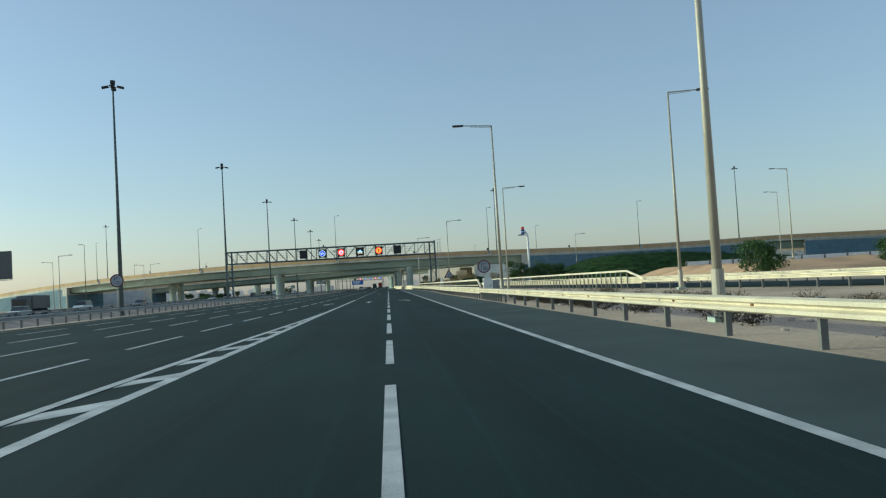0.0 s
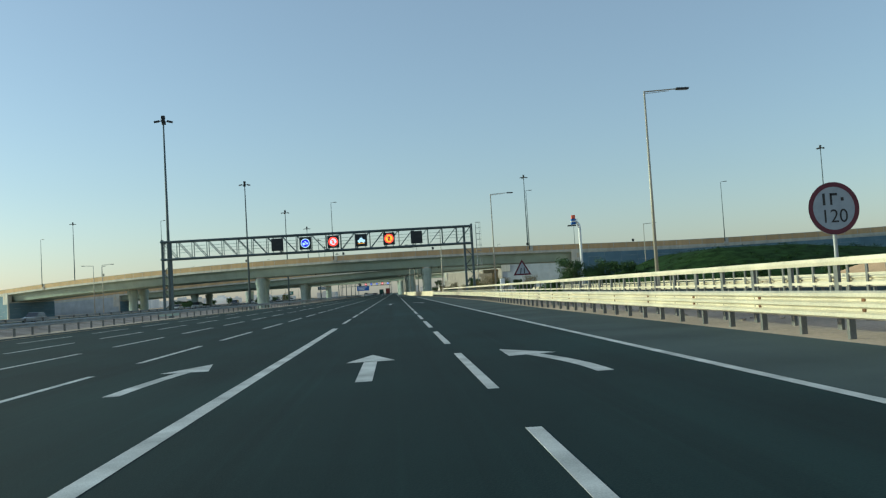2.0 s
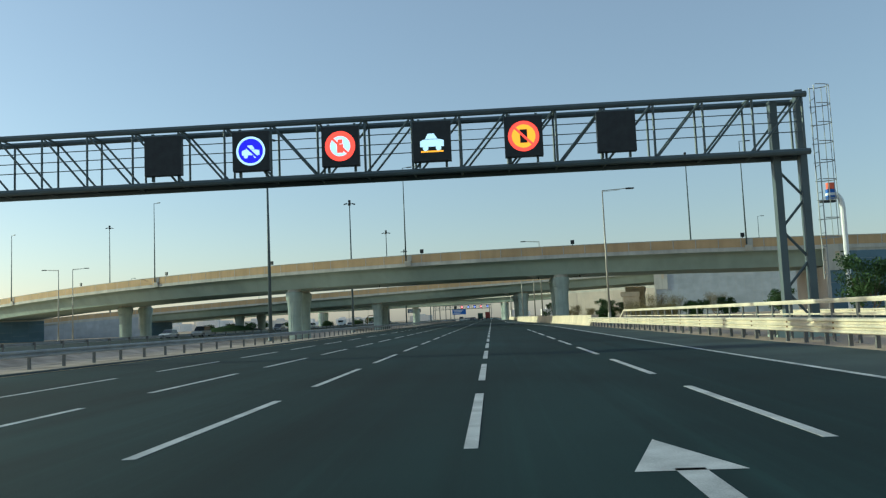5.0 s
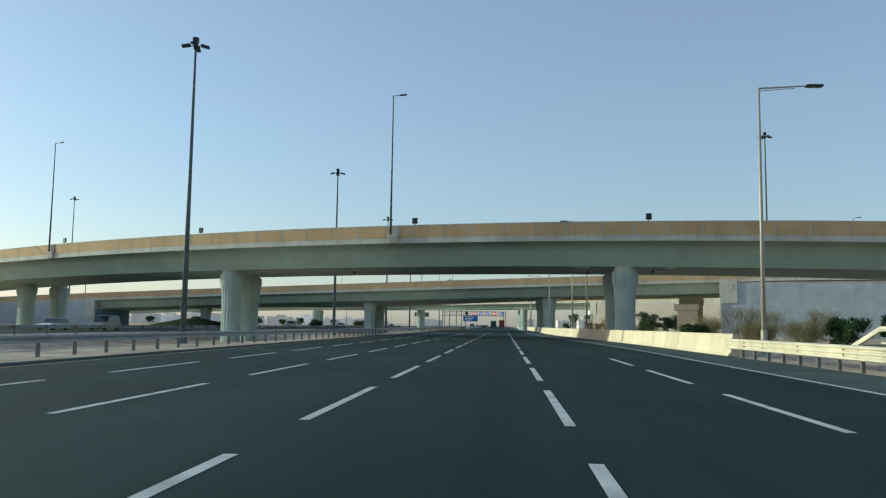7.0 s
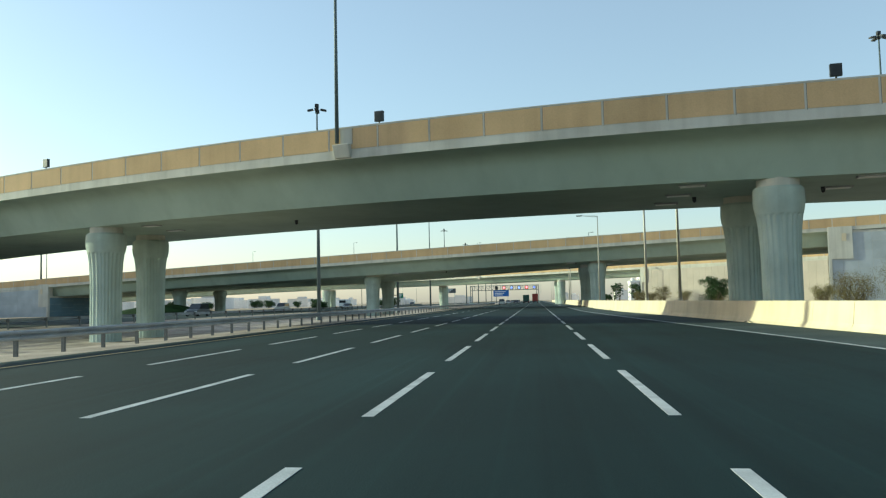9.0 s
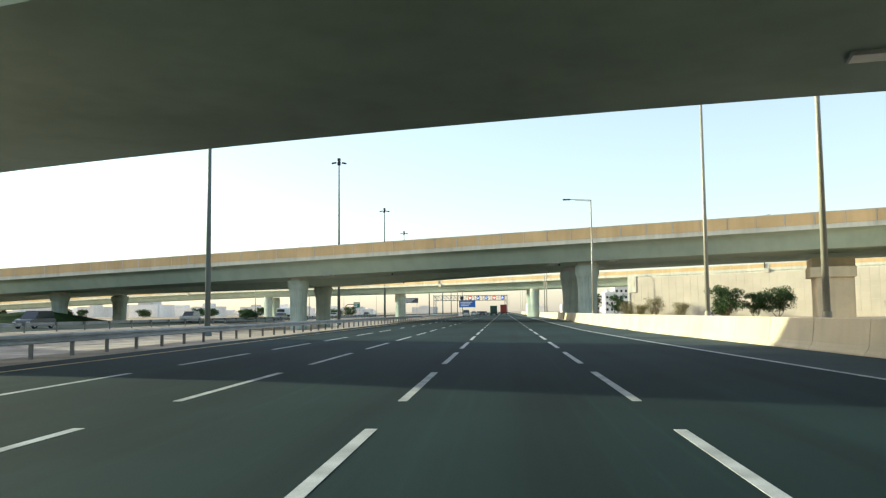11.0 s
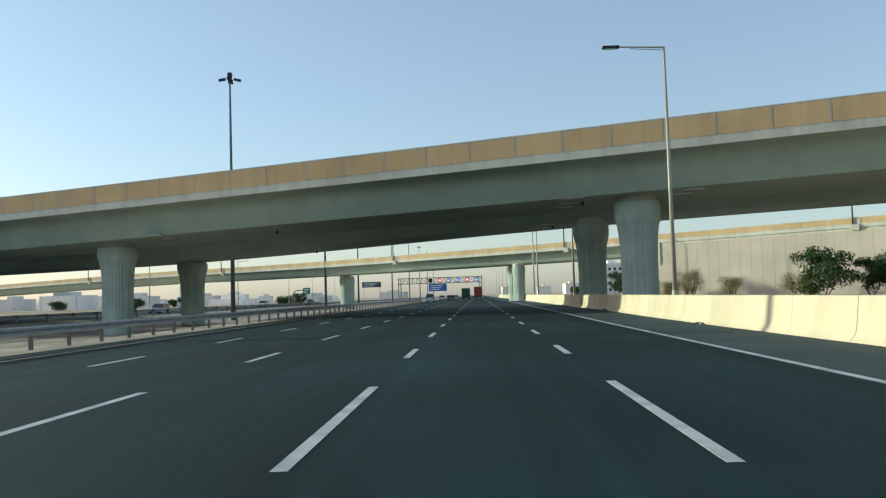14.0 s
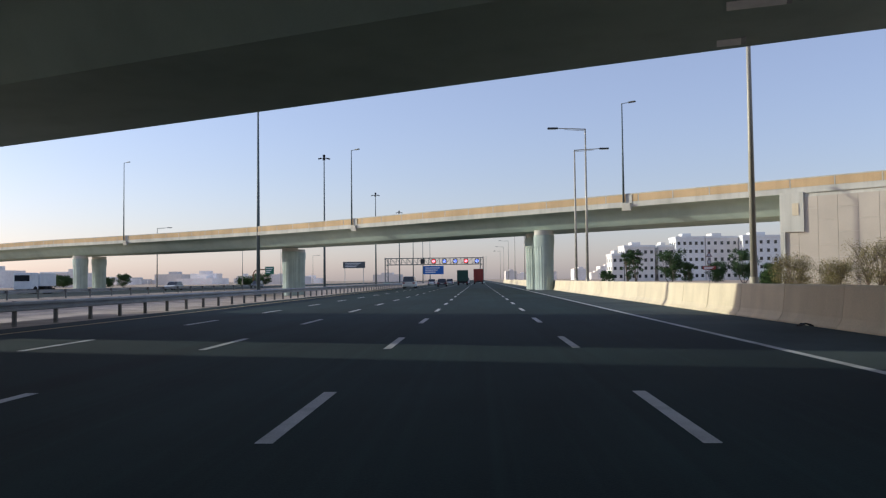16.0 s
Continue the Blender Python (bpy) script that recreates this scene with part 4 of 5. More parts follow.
    for j in (0.25, 0.5, 0.75):
        bm = bmesh.new()
        tube(bm, (x1 + 0.75 + 0.75 * math.sin(j * math.pi), 0.4 * math.cos(j * math.pi), 4.2), (x1 + 0.75 + 0.75 * math.sin(j * math.pi), 0.4 * math.cos(j * math.pi), zt + 0.5), 0.016, 0.016, 5)
        part("cage_bar", bm, STEEL, lad)
    for x, look_ in panels:
        sign(at, x, (zb + zt) / 2 - 0.02, -d - 0.32, look_)
    return g


def disc(bm, r0, r1, y, seg=32):
    """A flat ring (or disc, r0 = 0) that faces -y."""
    outer = [bm.verts.new((r1 * math.cos(2 * math.pi * k / seg), y, r1 * math.sin(2 * math.pi * k / seg))) for k in range(seg)]
    if r0 <= 0:
        bm.faces.new(outer)
    else:
        inner = [bm.verts.new((r0 * math.cos(2 * math.pi * k / seg), y, r0 * math.sin(2 * math.pi * k / seg))) for k in range(seg)]
        for k in range(seg):
            bm.faces.new((outer[k], outer[(k + 1) % seg], inner[(k + 1) % seg], inner[k]))
    return bm


def sign(at, x, z, y, kind):
    s = thing("lane_sign", {"off": "square dark electronic lane sign, switched off", "blue": "square electronic lane sign with a lit blue disc", "car": "square electronic lane sign with a lit white symbol", "red": "square electronic lane sign with a lit red ring", "amber": "square electronic lane sign with a lit amber disc"}[kind], "lane sign", (at[0] + x, at[1] + y, at[2] + z), 0, "signs on the gantry")
    bm = bmesh.new()
    box(bm, -0.84, 0.84, -0.14, 0.2, -0.9, 0.9, 0.02)
    part("cabinet", bm, DARK, s)
    bm = bmesh.new()
    for dx in (-0.6, 0.6):
        box(bm, dx - 0.05, dx + 0.05, 0.2, 0.36, -1.1, 1.1)
    part("mount", bm, MAST, s)
    if kind == "off":
        return s
    def car_symbol(k, mat, label):
        """A small car seen from the side: body, cabin and two wheels, cut by a slanting gap."""
        bm = bmesh.new()
        for pts in (((-0.42, -0.2), (0.42, -0.2), (0.42, 0.02), (0.26, 0.06), (-0.3, 0.06), (-0.42, 0.0)), ((-0.24, 0.075), (0.2, 0.075), (0.08, 0.27), (-0.14, 0.27))):
            bm.faces.new([bm.verts.new((px * k, -0.156, pz * k)) for px, pz in pts])
        for cx in (-0.23, 0.23):
            bm.faces.new([bm.verts.new((k * (cx + 0.1 * math.cos(a)), -0.157, k * (-0.25 + 0.1 * math.sin(a)))) for a in np.linspace(0, 5.76, 12)])
        part("led_symbol", bm, mat, s, label)
    def slash(mat, label):
        bm = bmesh.new()
        box(bm, -0.05, 0.05, -0.163, -0.159, -0.52, 0.52)
        bm.transform(pose(0, 0, 0, 0, -45, 0))
        part("led_bar", bm, mat, s, label)
    if kind == "blue":
        part("led_disc", disc(bmesh.new(), 0, 0.6, -0.146), LED_BLUE, s, "glowing blue disc")
        part("led_ring", disc(bmesh.new(), 0.56, 0.66, -0.15), LED_WHITE, s, "glowing white ring")
        car_symbol(0.95, LED_WHITE, "glowing white car symbol")
        slash(LED_BLUE, "glowing blue bar")
    if kind == "car":
        car_symbol(1.25, LED_WHITE, "glowing white car symbol")
        bm = bmesh.new()
        box(bm, -0.5, 0.5, -0.158, -0.153, -0.5, -0.43)
        part("led_line", bm, LED_AMBER, s, "glowing amber line")
    if kind == "red":
        part("led_disc", disc(bmesh.new(), 0, 0.5, -0.146), LED_WHITE, s, "glowing white disc")
        part("led_ring", disc(bmesh.new(), 0.46, 0.68, -0.15), LED_RED, s, "glowing red ring")
        bm = bmesh.new()
        box(bm, -0.14, 0.14, -0.156, -0.152, -0.3, 0.08)
        box(bm, -0.1, 0.1, -0.156, -0.152, 0.11, 0.3)
        part("led_symbol", bm, LED_RED, s, "glowing red symbol")
        slash(LED_RED, "glowing red bar")
    if kind == "amber":
        part("led_disc", disc(bmesh.new(), 0, 0.56, -0.146), LED_AMBER, s, "glowing amber disc")
        part("led_ring", disc(bmesh.new(), 0.52, 0.68, -0.15), LED_RED, s, "glowing red ring")
        bm = bmesh.new()
        box(bm, -0.16, 0.16, -0.158, -0.153, -0.3, 0.3)
        part("led_symbol", bm, BLACK, s, "unlit dark symbol")
        slash(LED_RED, "glowing red bar")
    return s


gantry((0, 182.6, 0), -30.8, 14.25, 7.95, 10.5, [(-14.2, "off"), (-10.15, "blue"), (-6.1, "red"), (-2.0, "car"), (2.05, "amber"), (6.1, "off")])
gantry((-8.5, 679.0, 0), -29.5, 8.5, 7.2, 9.7, [(-14.85, "off"), (-10.6, "red"), (-6.4, "blue"), (-2.2, "blue"), (1.95, "red"), (6.2, "blue")])

# ---- road signs ----
def text_mesh(parent, body, size, at, mat, name="lettering"):
    cu = bpy.data.curves.new(name, "FONT")
    cu.body, cu.size, cu.align_x, cu.align_y = body, size, "CENTER", "CENTER"
    tmp = bpy.data.objects.new(name, cu)
    me = bpy.data.meshes.new_from_object(tmp)
    bpy.data.objects.remove(tmp)
    me.materials.append(mat)
    ob = new(name, me)
    ob.parent = parent
    ob.matrix_local = pose(*at, 90, 0, 0)
    return ob


def speed_sign(at, zc=2.75, r=0.62):
    s = thing("speed_sign", "round speed limit sign with a red rim and 120 on white", "road sign", at)
    bm = bmesh.new()
    tube(bm, (0, 0.06, -0.1), (0, 0.06, zc + 0.3), 0.045, 0.045, 10)
    part("post", bm, STEEL, s)
    bm = bmesh.new()
    tube(bm, (0, 0.0, zc), (0, 0.03, zc), r, r, 40)
    plate = part("plate", bm, SIGNFACE, s)
    bm = disc(bmesh.new(), r * 0.82, r, -0.004, 48)
    bm.transform(pose(0, 0, zc))
    part("rim", bm, MAROON, plate, "dark red rim")
    text_mesh(plate, "120", r * 0.72, (0, -0.005, zc - r * 0.32), BLACK)
    bm = bmesh.new()
    box(bm, -0.26, -0.2, -0.006, -0.003, zc + 0.08, zc + 0.36)
    box(bm, -0.08, -0.03, -0.006, -0.003, zc + 0.08, zc + 0.36)
    box(bm, -0.08, 0.1, -0.006, -0.003, zc + 0.3, zc + 0.36)
    box(bm, 0.18, 0.25, -0.006, -0.003, zc + 0.17, zc + 0.25)
    part("numeral", bm, BLACK, plate)
    return s


speed_sign((12.85, 81.8, 0), 2.68)
speed_sign((-22.2, 85.0, 0), 3.35, 0.64)


def warning_sign(at, zc=2.7, r=0.78):
    s = thing("warning_sign", "triangular road narrows sign with a red border on white", "road sign", at)
    bm = bmesh.new()
    tube(bm, (0, 0.06, -0.1), (0, 0.06, zc), 0.045, 0.045, 10)
    part("post", bm, STEEL, s)
    def tri(k, y):
        bm = bmesh.new()
        c = [(k * math.sin(a), y, zc + k * math.cos(a)) for a in (0, 2 * math.pi / 3, 4 * math.pi / 3)]
        a = [bm.verts.new(p) for p in c]
        b = [bm.verts.new((p[0], y + 0.02, p[2])) for p in c]
        bm.faces.new(a)
        bm.faces.new(b[::-1])
        for i in range(3):
            bm.faces.new((a[i], a[(i + 1) % 3], b[(i + 1) % 3], b[i]))
        return bm
    plate = part("plate", tri(r, 0.0), MAROON, s, "dark red triangular plate")
    part("face", tri(r * 0.72, -0.021), SIGNFACE, plate, "white face")
    bm = bmesh.new()
    box(bm, -0.2, -0.13, -0.028, -0.0235, zc - 0.3, zc + 0.15)
    for v in bm.verts:
        if v.co.z > zc:
            v.co.x += 0.08
    box(bm, 0.13, 0.2, -0.028, -0.0235, zc - 0.3, zc + 0.2)
    part("symbol", bm, BLACK, plate)
    return s


warning_sign((13.15, 130.0, 0), 2.55, 0.88)


def camera_pole(at):
    c = thing("camera_pole", "bent white pole with a blue and orange roadside camera box", "camera pole", at)
    bm = bmesh.new()
    pts = [(0, 0, -6.1), (0, 0, 8.0), (-0.1, 0, 9.0), (-0.5, 0, 9.8), (-1.1, 0, 10.2)]
    for a, b in zip(pts, pts[1:]):
        tube(bm, a, b, 0.36, 0.34, 10)
    part("pole", bm, WHITE, c)
    bm = bmesh.new()
    box(bm, -2.0, -0.9, -0.4, 0.4, 9.3, 10.7, 0.05)
    housing = part("housing", bm, BLUE, c, "blue camera housing")
    bm = bmesh.new()
    box(bm, -2.03, -0.87, -0.43, 0.43, 9.85, 10.2, 0.02)
    part("band", bm, WHITE, housing, "white band")
    bm = bmesh.new()
    box(bm, -1.9, -1.0, -0.35, 0.35, 10.72, 11.6, 0.05)
    part("beacon", bm, ORANGE, c, "orange red beacon")
    bm = bmesh.new()
    box(bm, -2.9, -0.9, -0.4, 0.4, 8.9, 9.2, 0.03)
    part("tray", bm, DARK, c)
    return c


camera_pole((48.6, 258.0, 6.0))


def cabinet(at, w, d, h, mat, label):
    c = thing("roadside_cabinet", label, "cabinet", at)
    bm = bmesh.new()
    box(bm, -w / 2, w / 2, -d / 2, d / 2, 0.12, h, 0.02)
    part("body", bm, mat, c)
    bm = bmesh.new()
    box(bm, -w / 2 - 0.05, w / 2 + 0.05, -d / 2 - 0.05, d / 2 + 0.05, -0.1, 0.12)
    part("plinth", bm, CONCRETE, c)
    bm = bmesh.new()
    box(bm, -w / 2 + 0.06, w / 2 - 0.06, -d / 2 - 0.012, -d / 2 - 0.001, 0.2, h - 0.08)
    door = part("door", bm, mat, c)
    bm = bmesh.new()
    box(bm, w / 2 - 0.18, w / 2 - 0.12, -d / 2 - 0.03, -d / 2 - 0.012, h * 0.5, h * 0.5 + 0.16)
    part("handle", bm, DARK, door)
    return c


cabinet((12.7, 78.6, 0), 0.8, 0.6, 1.55, WHITE, "white roadside control cabinet behind the barrier")
cabinet((13.5, 79.0, 0), 0.6, 0.5, 1.35, STEEL, "small grey roadside cabinet")
cabinet((12.6, 138.7, 0), 0.4, 0.4, 2.0, WHITE, "slim white roadside cabinet by the railing")

# ---- trees and shrubs ----
def leaf_cloud(bm, centre, r, count, size, rnd, flat=0.75):
    """Many small leaf blades scattered through a clump."""
    for _ in range(count):
        d = Vector((rnd.gauss(0, 1), rnd.gauss(0, 1), rnd.gauss(0, 1))).normalized() * r * rnd.uniform(0.35, 1.0)
        d.z *= flat
        p = Vector(centre) + d
        q = Euler((rnd.uniform(-1.2, 1.2), rnd.uniform(-1.2, 1.2), rnd.uniform(0, 6.3))).to_matrix()
        s = size * rnd.uniform(0.6, 1.4)
        a, b, c, e = (p + q @ Vector(v) for v in ((-s, 0, 0), (0, -s * 0.45, 0), (s, 0, 0), (0, s * 0.45, 0)))
        bm.faces.new([bm.verts.new(v) for v in (a, b, c, e)])


def tree(at, h, w, seed, mat=None, label="small dark green roadside tree", bare=False, trunk=0.16, group="roadside trees", name="tree"):
    rnd = random.Random(seed)
    t = thing(name, label, "shrub" if name == "shrub" else "tree", at, rnd.uniform(0, 360), group)
    bm = bmesh.new()
    ends = []
    stems = 3 if trunk > 0.1 else 5
    for k in range(stems):
        a = 2 * math.pi * k / stems + rnd.uniform(-0.4, 0.4)
        top = Vector((math.cos(a) * w * 0.16, math.sin(a) * w * 0.16, h * max(trunk, 0.12)))
        tube(bm, (0.04 * math.cos(a), 0.04 * math.sin(a), -0.1), top, 0.03 * h * 0.55, 0.02 * h * 0.5, 7)
        for j in range(5 if not bare else 8):
            b = a + rnd.uniform(-1.1, 1.1)
            r = w * 0.5 * rnd.uniform(0.35, 0.85)
            e = Vector((math.cos(b) * r, math.sin(b) * r, h * rnd.uniform(trunk + 0.15, 0.9)))
            mid = top.lerp(e, 0.5) + Vector((0, 0, 0.08 * h))
            tube(bm, top, mid, 0.02 * h * 0.45, 0.012 * h * 0.45, 5, False)
            tube(bm, mid, e, 0.012 * h * 0.45, 0.004 * h * 0.5, 5, False)
            ends.append(e)
            if bare:
                for _ in range(7):
                    f = e + Vector((rnd.uniform(-1, 1), rnd.uniform(-1, 1), rnd.uniform(0.1, 1))) * 0.16 * h
                    tube(bm, mid.lerp(e, rnd.uniform(0.1, 1)), f, 0.0035 * h, 0.0015 * h, 4, False)
    part("trunk", bm, BARK, t)
    bm = bmesh.new()
    if bare:
        for e in ends:
            leaf_cloud(bm, e, w * 0.26, 210, 0.05, rnd)
    else:
        for e in ends:
            leaf_cloud(bm, e, w * rnd.uniform(0.14, 0.22), 170, 0.017 * w + 0.05, rnd)
        for _ in range(26):
            f = rnd.uniform(0.17, 0.88)
            a, r = rnd.uniform(0, 6.3), w * 0.5 * rnd.uniform(0.1, 0.85) * math.sin(math.pi * (0.12 + 0.76 * f)) ** 0.6
            leaf_cloud(bm, (math.cos(a) * r, math.sin(a) * r, h * f), w * rnd.uniform(0.13, 0.2), 110, 0.017 * w + 0.05, rnd)
    part("crown", bm, mat or (DRYLEAF if bare else LEAF), t)
    return t


for k, (x, y, z, h, w) in enumerate(((35.6, 399.4, 0, 5.6, 6.4), (40.4, 399.0, 0, 4.8, 4.2), (44.4, 399.5, 0, 5.4, 6.0), (54.0, 300, 0, 4.6, 5.5),
                                     (44.7, 92.0, 0.05, 4.15, 5.6), (63.5, 96.0, 0.2, 3.4, 5.0), (41.0, 236.0, 0, 6.8, 7.0), (46.5, 234.0, 0.2, 5.6, 7.5), (51.0, 231, 0.4, 4.6, 6.0), (29.0, 262.0, 0, 2.6, 3.4), (33.5, 262.0, 0, 2.9, 3.0),
                                     (34.3, 520.0, 0, 6.9, 5.8), (38.5, 524.0, 0, 4.6, 3.4), (43.3, 522.0, 0, 4.5, 4.4), (47.2, 518.0, 0, 6.9, 5.2), (53.5, 521.0, 0, 4.2, 4.2), (26.3, 545.0, 0, 3.2, 3.6))):
    tree((x, y, z - 0.08), h, w, 100 + k)
for k, (x, y, h, w) in enumerate(((25.0, 437.0, 3.7, 3.4), (27.6, 435.0, 2.7, 3.2), (30.0, 433.0, 4.3, 4.0), (34.5, 428.0, 3.0, 4.0), (38.5, 411.0, 1.8, 2.2), (42.0, 423.0, 3.0, 4.2), (37.6, 342.0, 2.7, 3.0), (28.0, 305.0, 3.4, 4.2), (30.9, 299.5, 4.3, 6.0), (35.3, 302.5, 3.9, 4.6), (44.0, 306.0, 4.4, 4.8), (24.0, 258.5, 2.2, 3.4), (21.5, 262.0, 1.8, 2.8))):
    tree((x, y, -0.08), h, w, 200 + k, bare=True, label="bare twiggy desert shrub by the wall", trunk=0.05, group="desert shrubs", name="shrub")
for k, (x, y, h, w) in enumerate(((29.0, 452.0, 2.3, 3.4), (17.0, 266.0, 1.8, 2.6), (19.5, 150.0, 1.6, 2.6), (18.0, 160.0, 1.5, 2.4), (-84, 404.0, 2.6, 5.0), (-60.0, 440.0, 2.4, 4.6), (47, 190, 2.2, 5), (58, 184.5, 2.2, 5), (72, 184.5, 2.6, 6), (90, 184, 2.4, 5))):
    tree((x, y, -0.08), h, w, 300 + k, label="low rounded green shrub on sand", trunk=0.04, group="green shrubs", name="shrub")

for k, (x, y, h, w) in enumerate(((26.6, 522.0, 6.9, 2.6), (28.8, 525.0, 7.4, 2.8))):
    tree((x, y, -0.08), h, w, 350 + k, label="tall thin-crowned dark green tree before the town", trunk=0.4, group="tall trees")

# scrub and litter below the crash barrier
bm = bmesh.new()
rnd = random.Random(7)
for k in range(150):
    y = rnd.uniform(18, 72)
    c = Vector((rnd.uniform(12.0, 15.2), rnd.uniform(40, 60), -0.05)) if k % 3 == 0 else Vector((rnd.uniform(12.0, 20.0), y, -0.05))
    r = rnd.uniform(0.4, 0.9)
    for _ in range(26):
        a = rnd.uniform(0, 6.3)
        tip = c + Vector((math.cos(a) * r * rnd.uniform(0.3, 1), math.sin(a) * r * rnd.uniform(0.3, 1), r * rnd.uniform(0.2, 0.6)))
        tube(bm, c, tip, 0.012, 0.004, 3, False)
    leaf_cloud(bm, c + Vector((0, 0, 0.12)), r, 170, 0.035, rnd, 0.45)
tagged(new("scrub", mesh_of(bm, "scrub", SCRUB)), "dry scrub scattered over the sandy verge", "scrub", kind="stuff")
bm = bmesh.new()
for _ in range(420):
    y = rnd.uniform(-5, 230)
    x = interp(y, ASPH_R) + rnd.uniform(0.1, 7.5) ** 1.0
    s = rnd.uniform(0.03, 0.13) if rnd.random() < 0.93 else rnd.uniform(0.16, 0.26)
    r = bmesh.ops.create_icosphere(bm, subdivisions=1, radius=s)
    for v in r["verts"]:
        v.co = Vector((v.co.x * rnd.uniform(0.7, 1.4), v.co.y * rnd.uniform(0.7, 1.3), v.co.z * 0.6)) + Vector((x, y, -0.06))
tagged(new("stones", mesh_of(bm, "stones", ROCK)), "loose pale stones on the sandy verge", "stones", kind="stuff")
verge = ribbon("verge", lambda y: interp(y, ASPH_R), lambda y: interp(y, ASPH_R) + 1.6, -0.02, SAND, y0=-60.0, y1=231.0)
tagged(verge, "dusty gravel verge below the crash barrier", "verge", kind="structure")

# low bushes over the embankment
bm = bmesh.new()
for _ in range(260):
    u, v = rnd.uniform(0.02, 0.6), rnd.uniform(0.0, 1.0)
    leaf_cloud(bm, (47 + 113 * u, 192 + 58 * v, max(0.0, HILL(u, v))), rnd.uniform(0.6, 1.5), 60, 0.12, rnd, 0.6)
tagged(new("bushes", mesh_of(bm, "bushes", GRASS)), "low dark green bushes over the grassed embankment", "bushes", kind="stuff")


def rubber_scrap(at, seed):
    """A torn piece of tyre tread, bent and lying on its side."""
    r = random.Random(seed)
    bm = bmesh.new()
    n = 7
    rows = []
    for k in range(n):
        a = -0.9 + 1.8 * k / (n - 1)
        w = 0.09 * (0.5 + r.random())
        rows.append([bm.verts.new((0.22 * math.sin(a), s * w, 0.16 * math.cos(a) + dz + 0.03 * r.random())) for s, dz in ((-1, 0), (1, 0), (1, -0.025), (-1, -0.025))])
    for p, q in zip(rows, rows[1:]):
        for k in range(4):
            bm.faces.new((p[k], p[(k + 1) % 4], q[(k + 1) % 4], q[k]))
    bm.faces.new(rows[0])
    bm.faces.new(rows[-1][::-1])
    bm.transform(pose(0, 0, -0.06))
    ob = new("tyre_scrap", mesh_of(bm, "tyre_scrap", RUBBER))
    ob.matrix_basis = pose(*at, 0, 0, r.uniform(0, 180))
    return tagged(ob, "torn black piece of tyre tread by the barrier", "debris", "tyre scraps")


for k, (x, y) in enumerate(((6.45, 315.6), (6.25, 341.0), (6.6, 388.4), (6.8, 367.1), (8.9, 268.0))):
    rubber_scrap((x, y, 0.0), 900 + k)

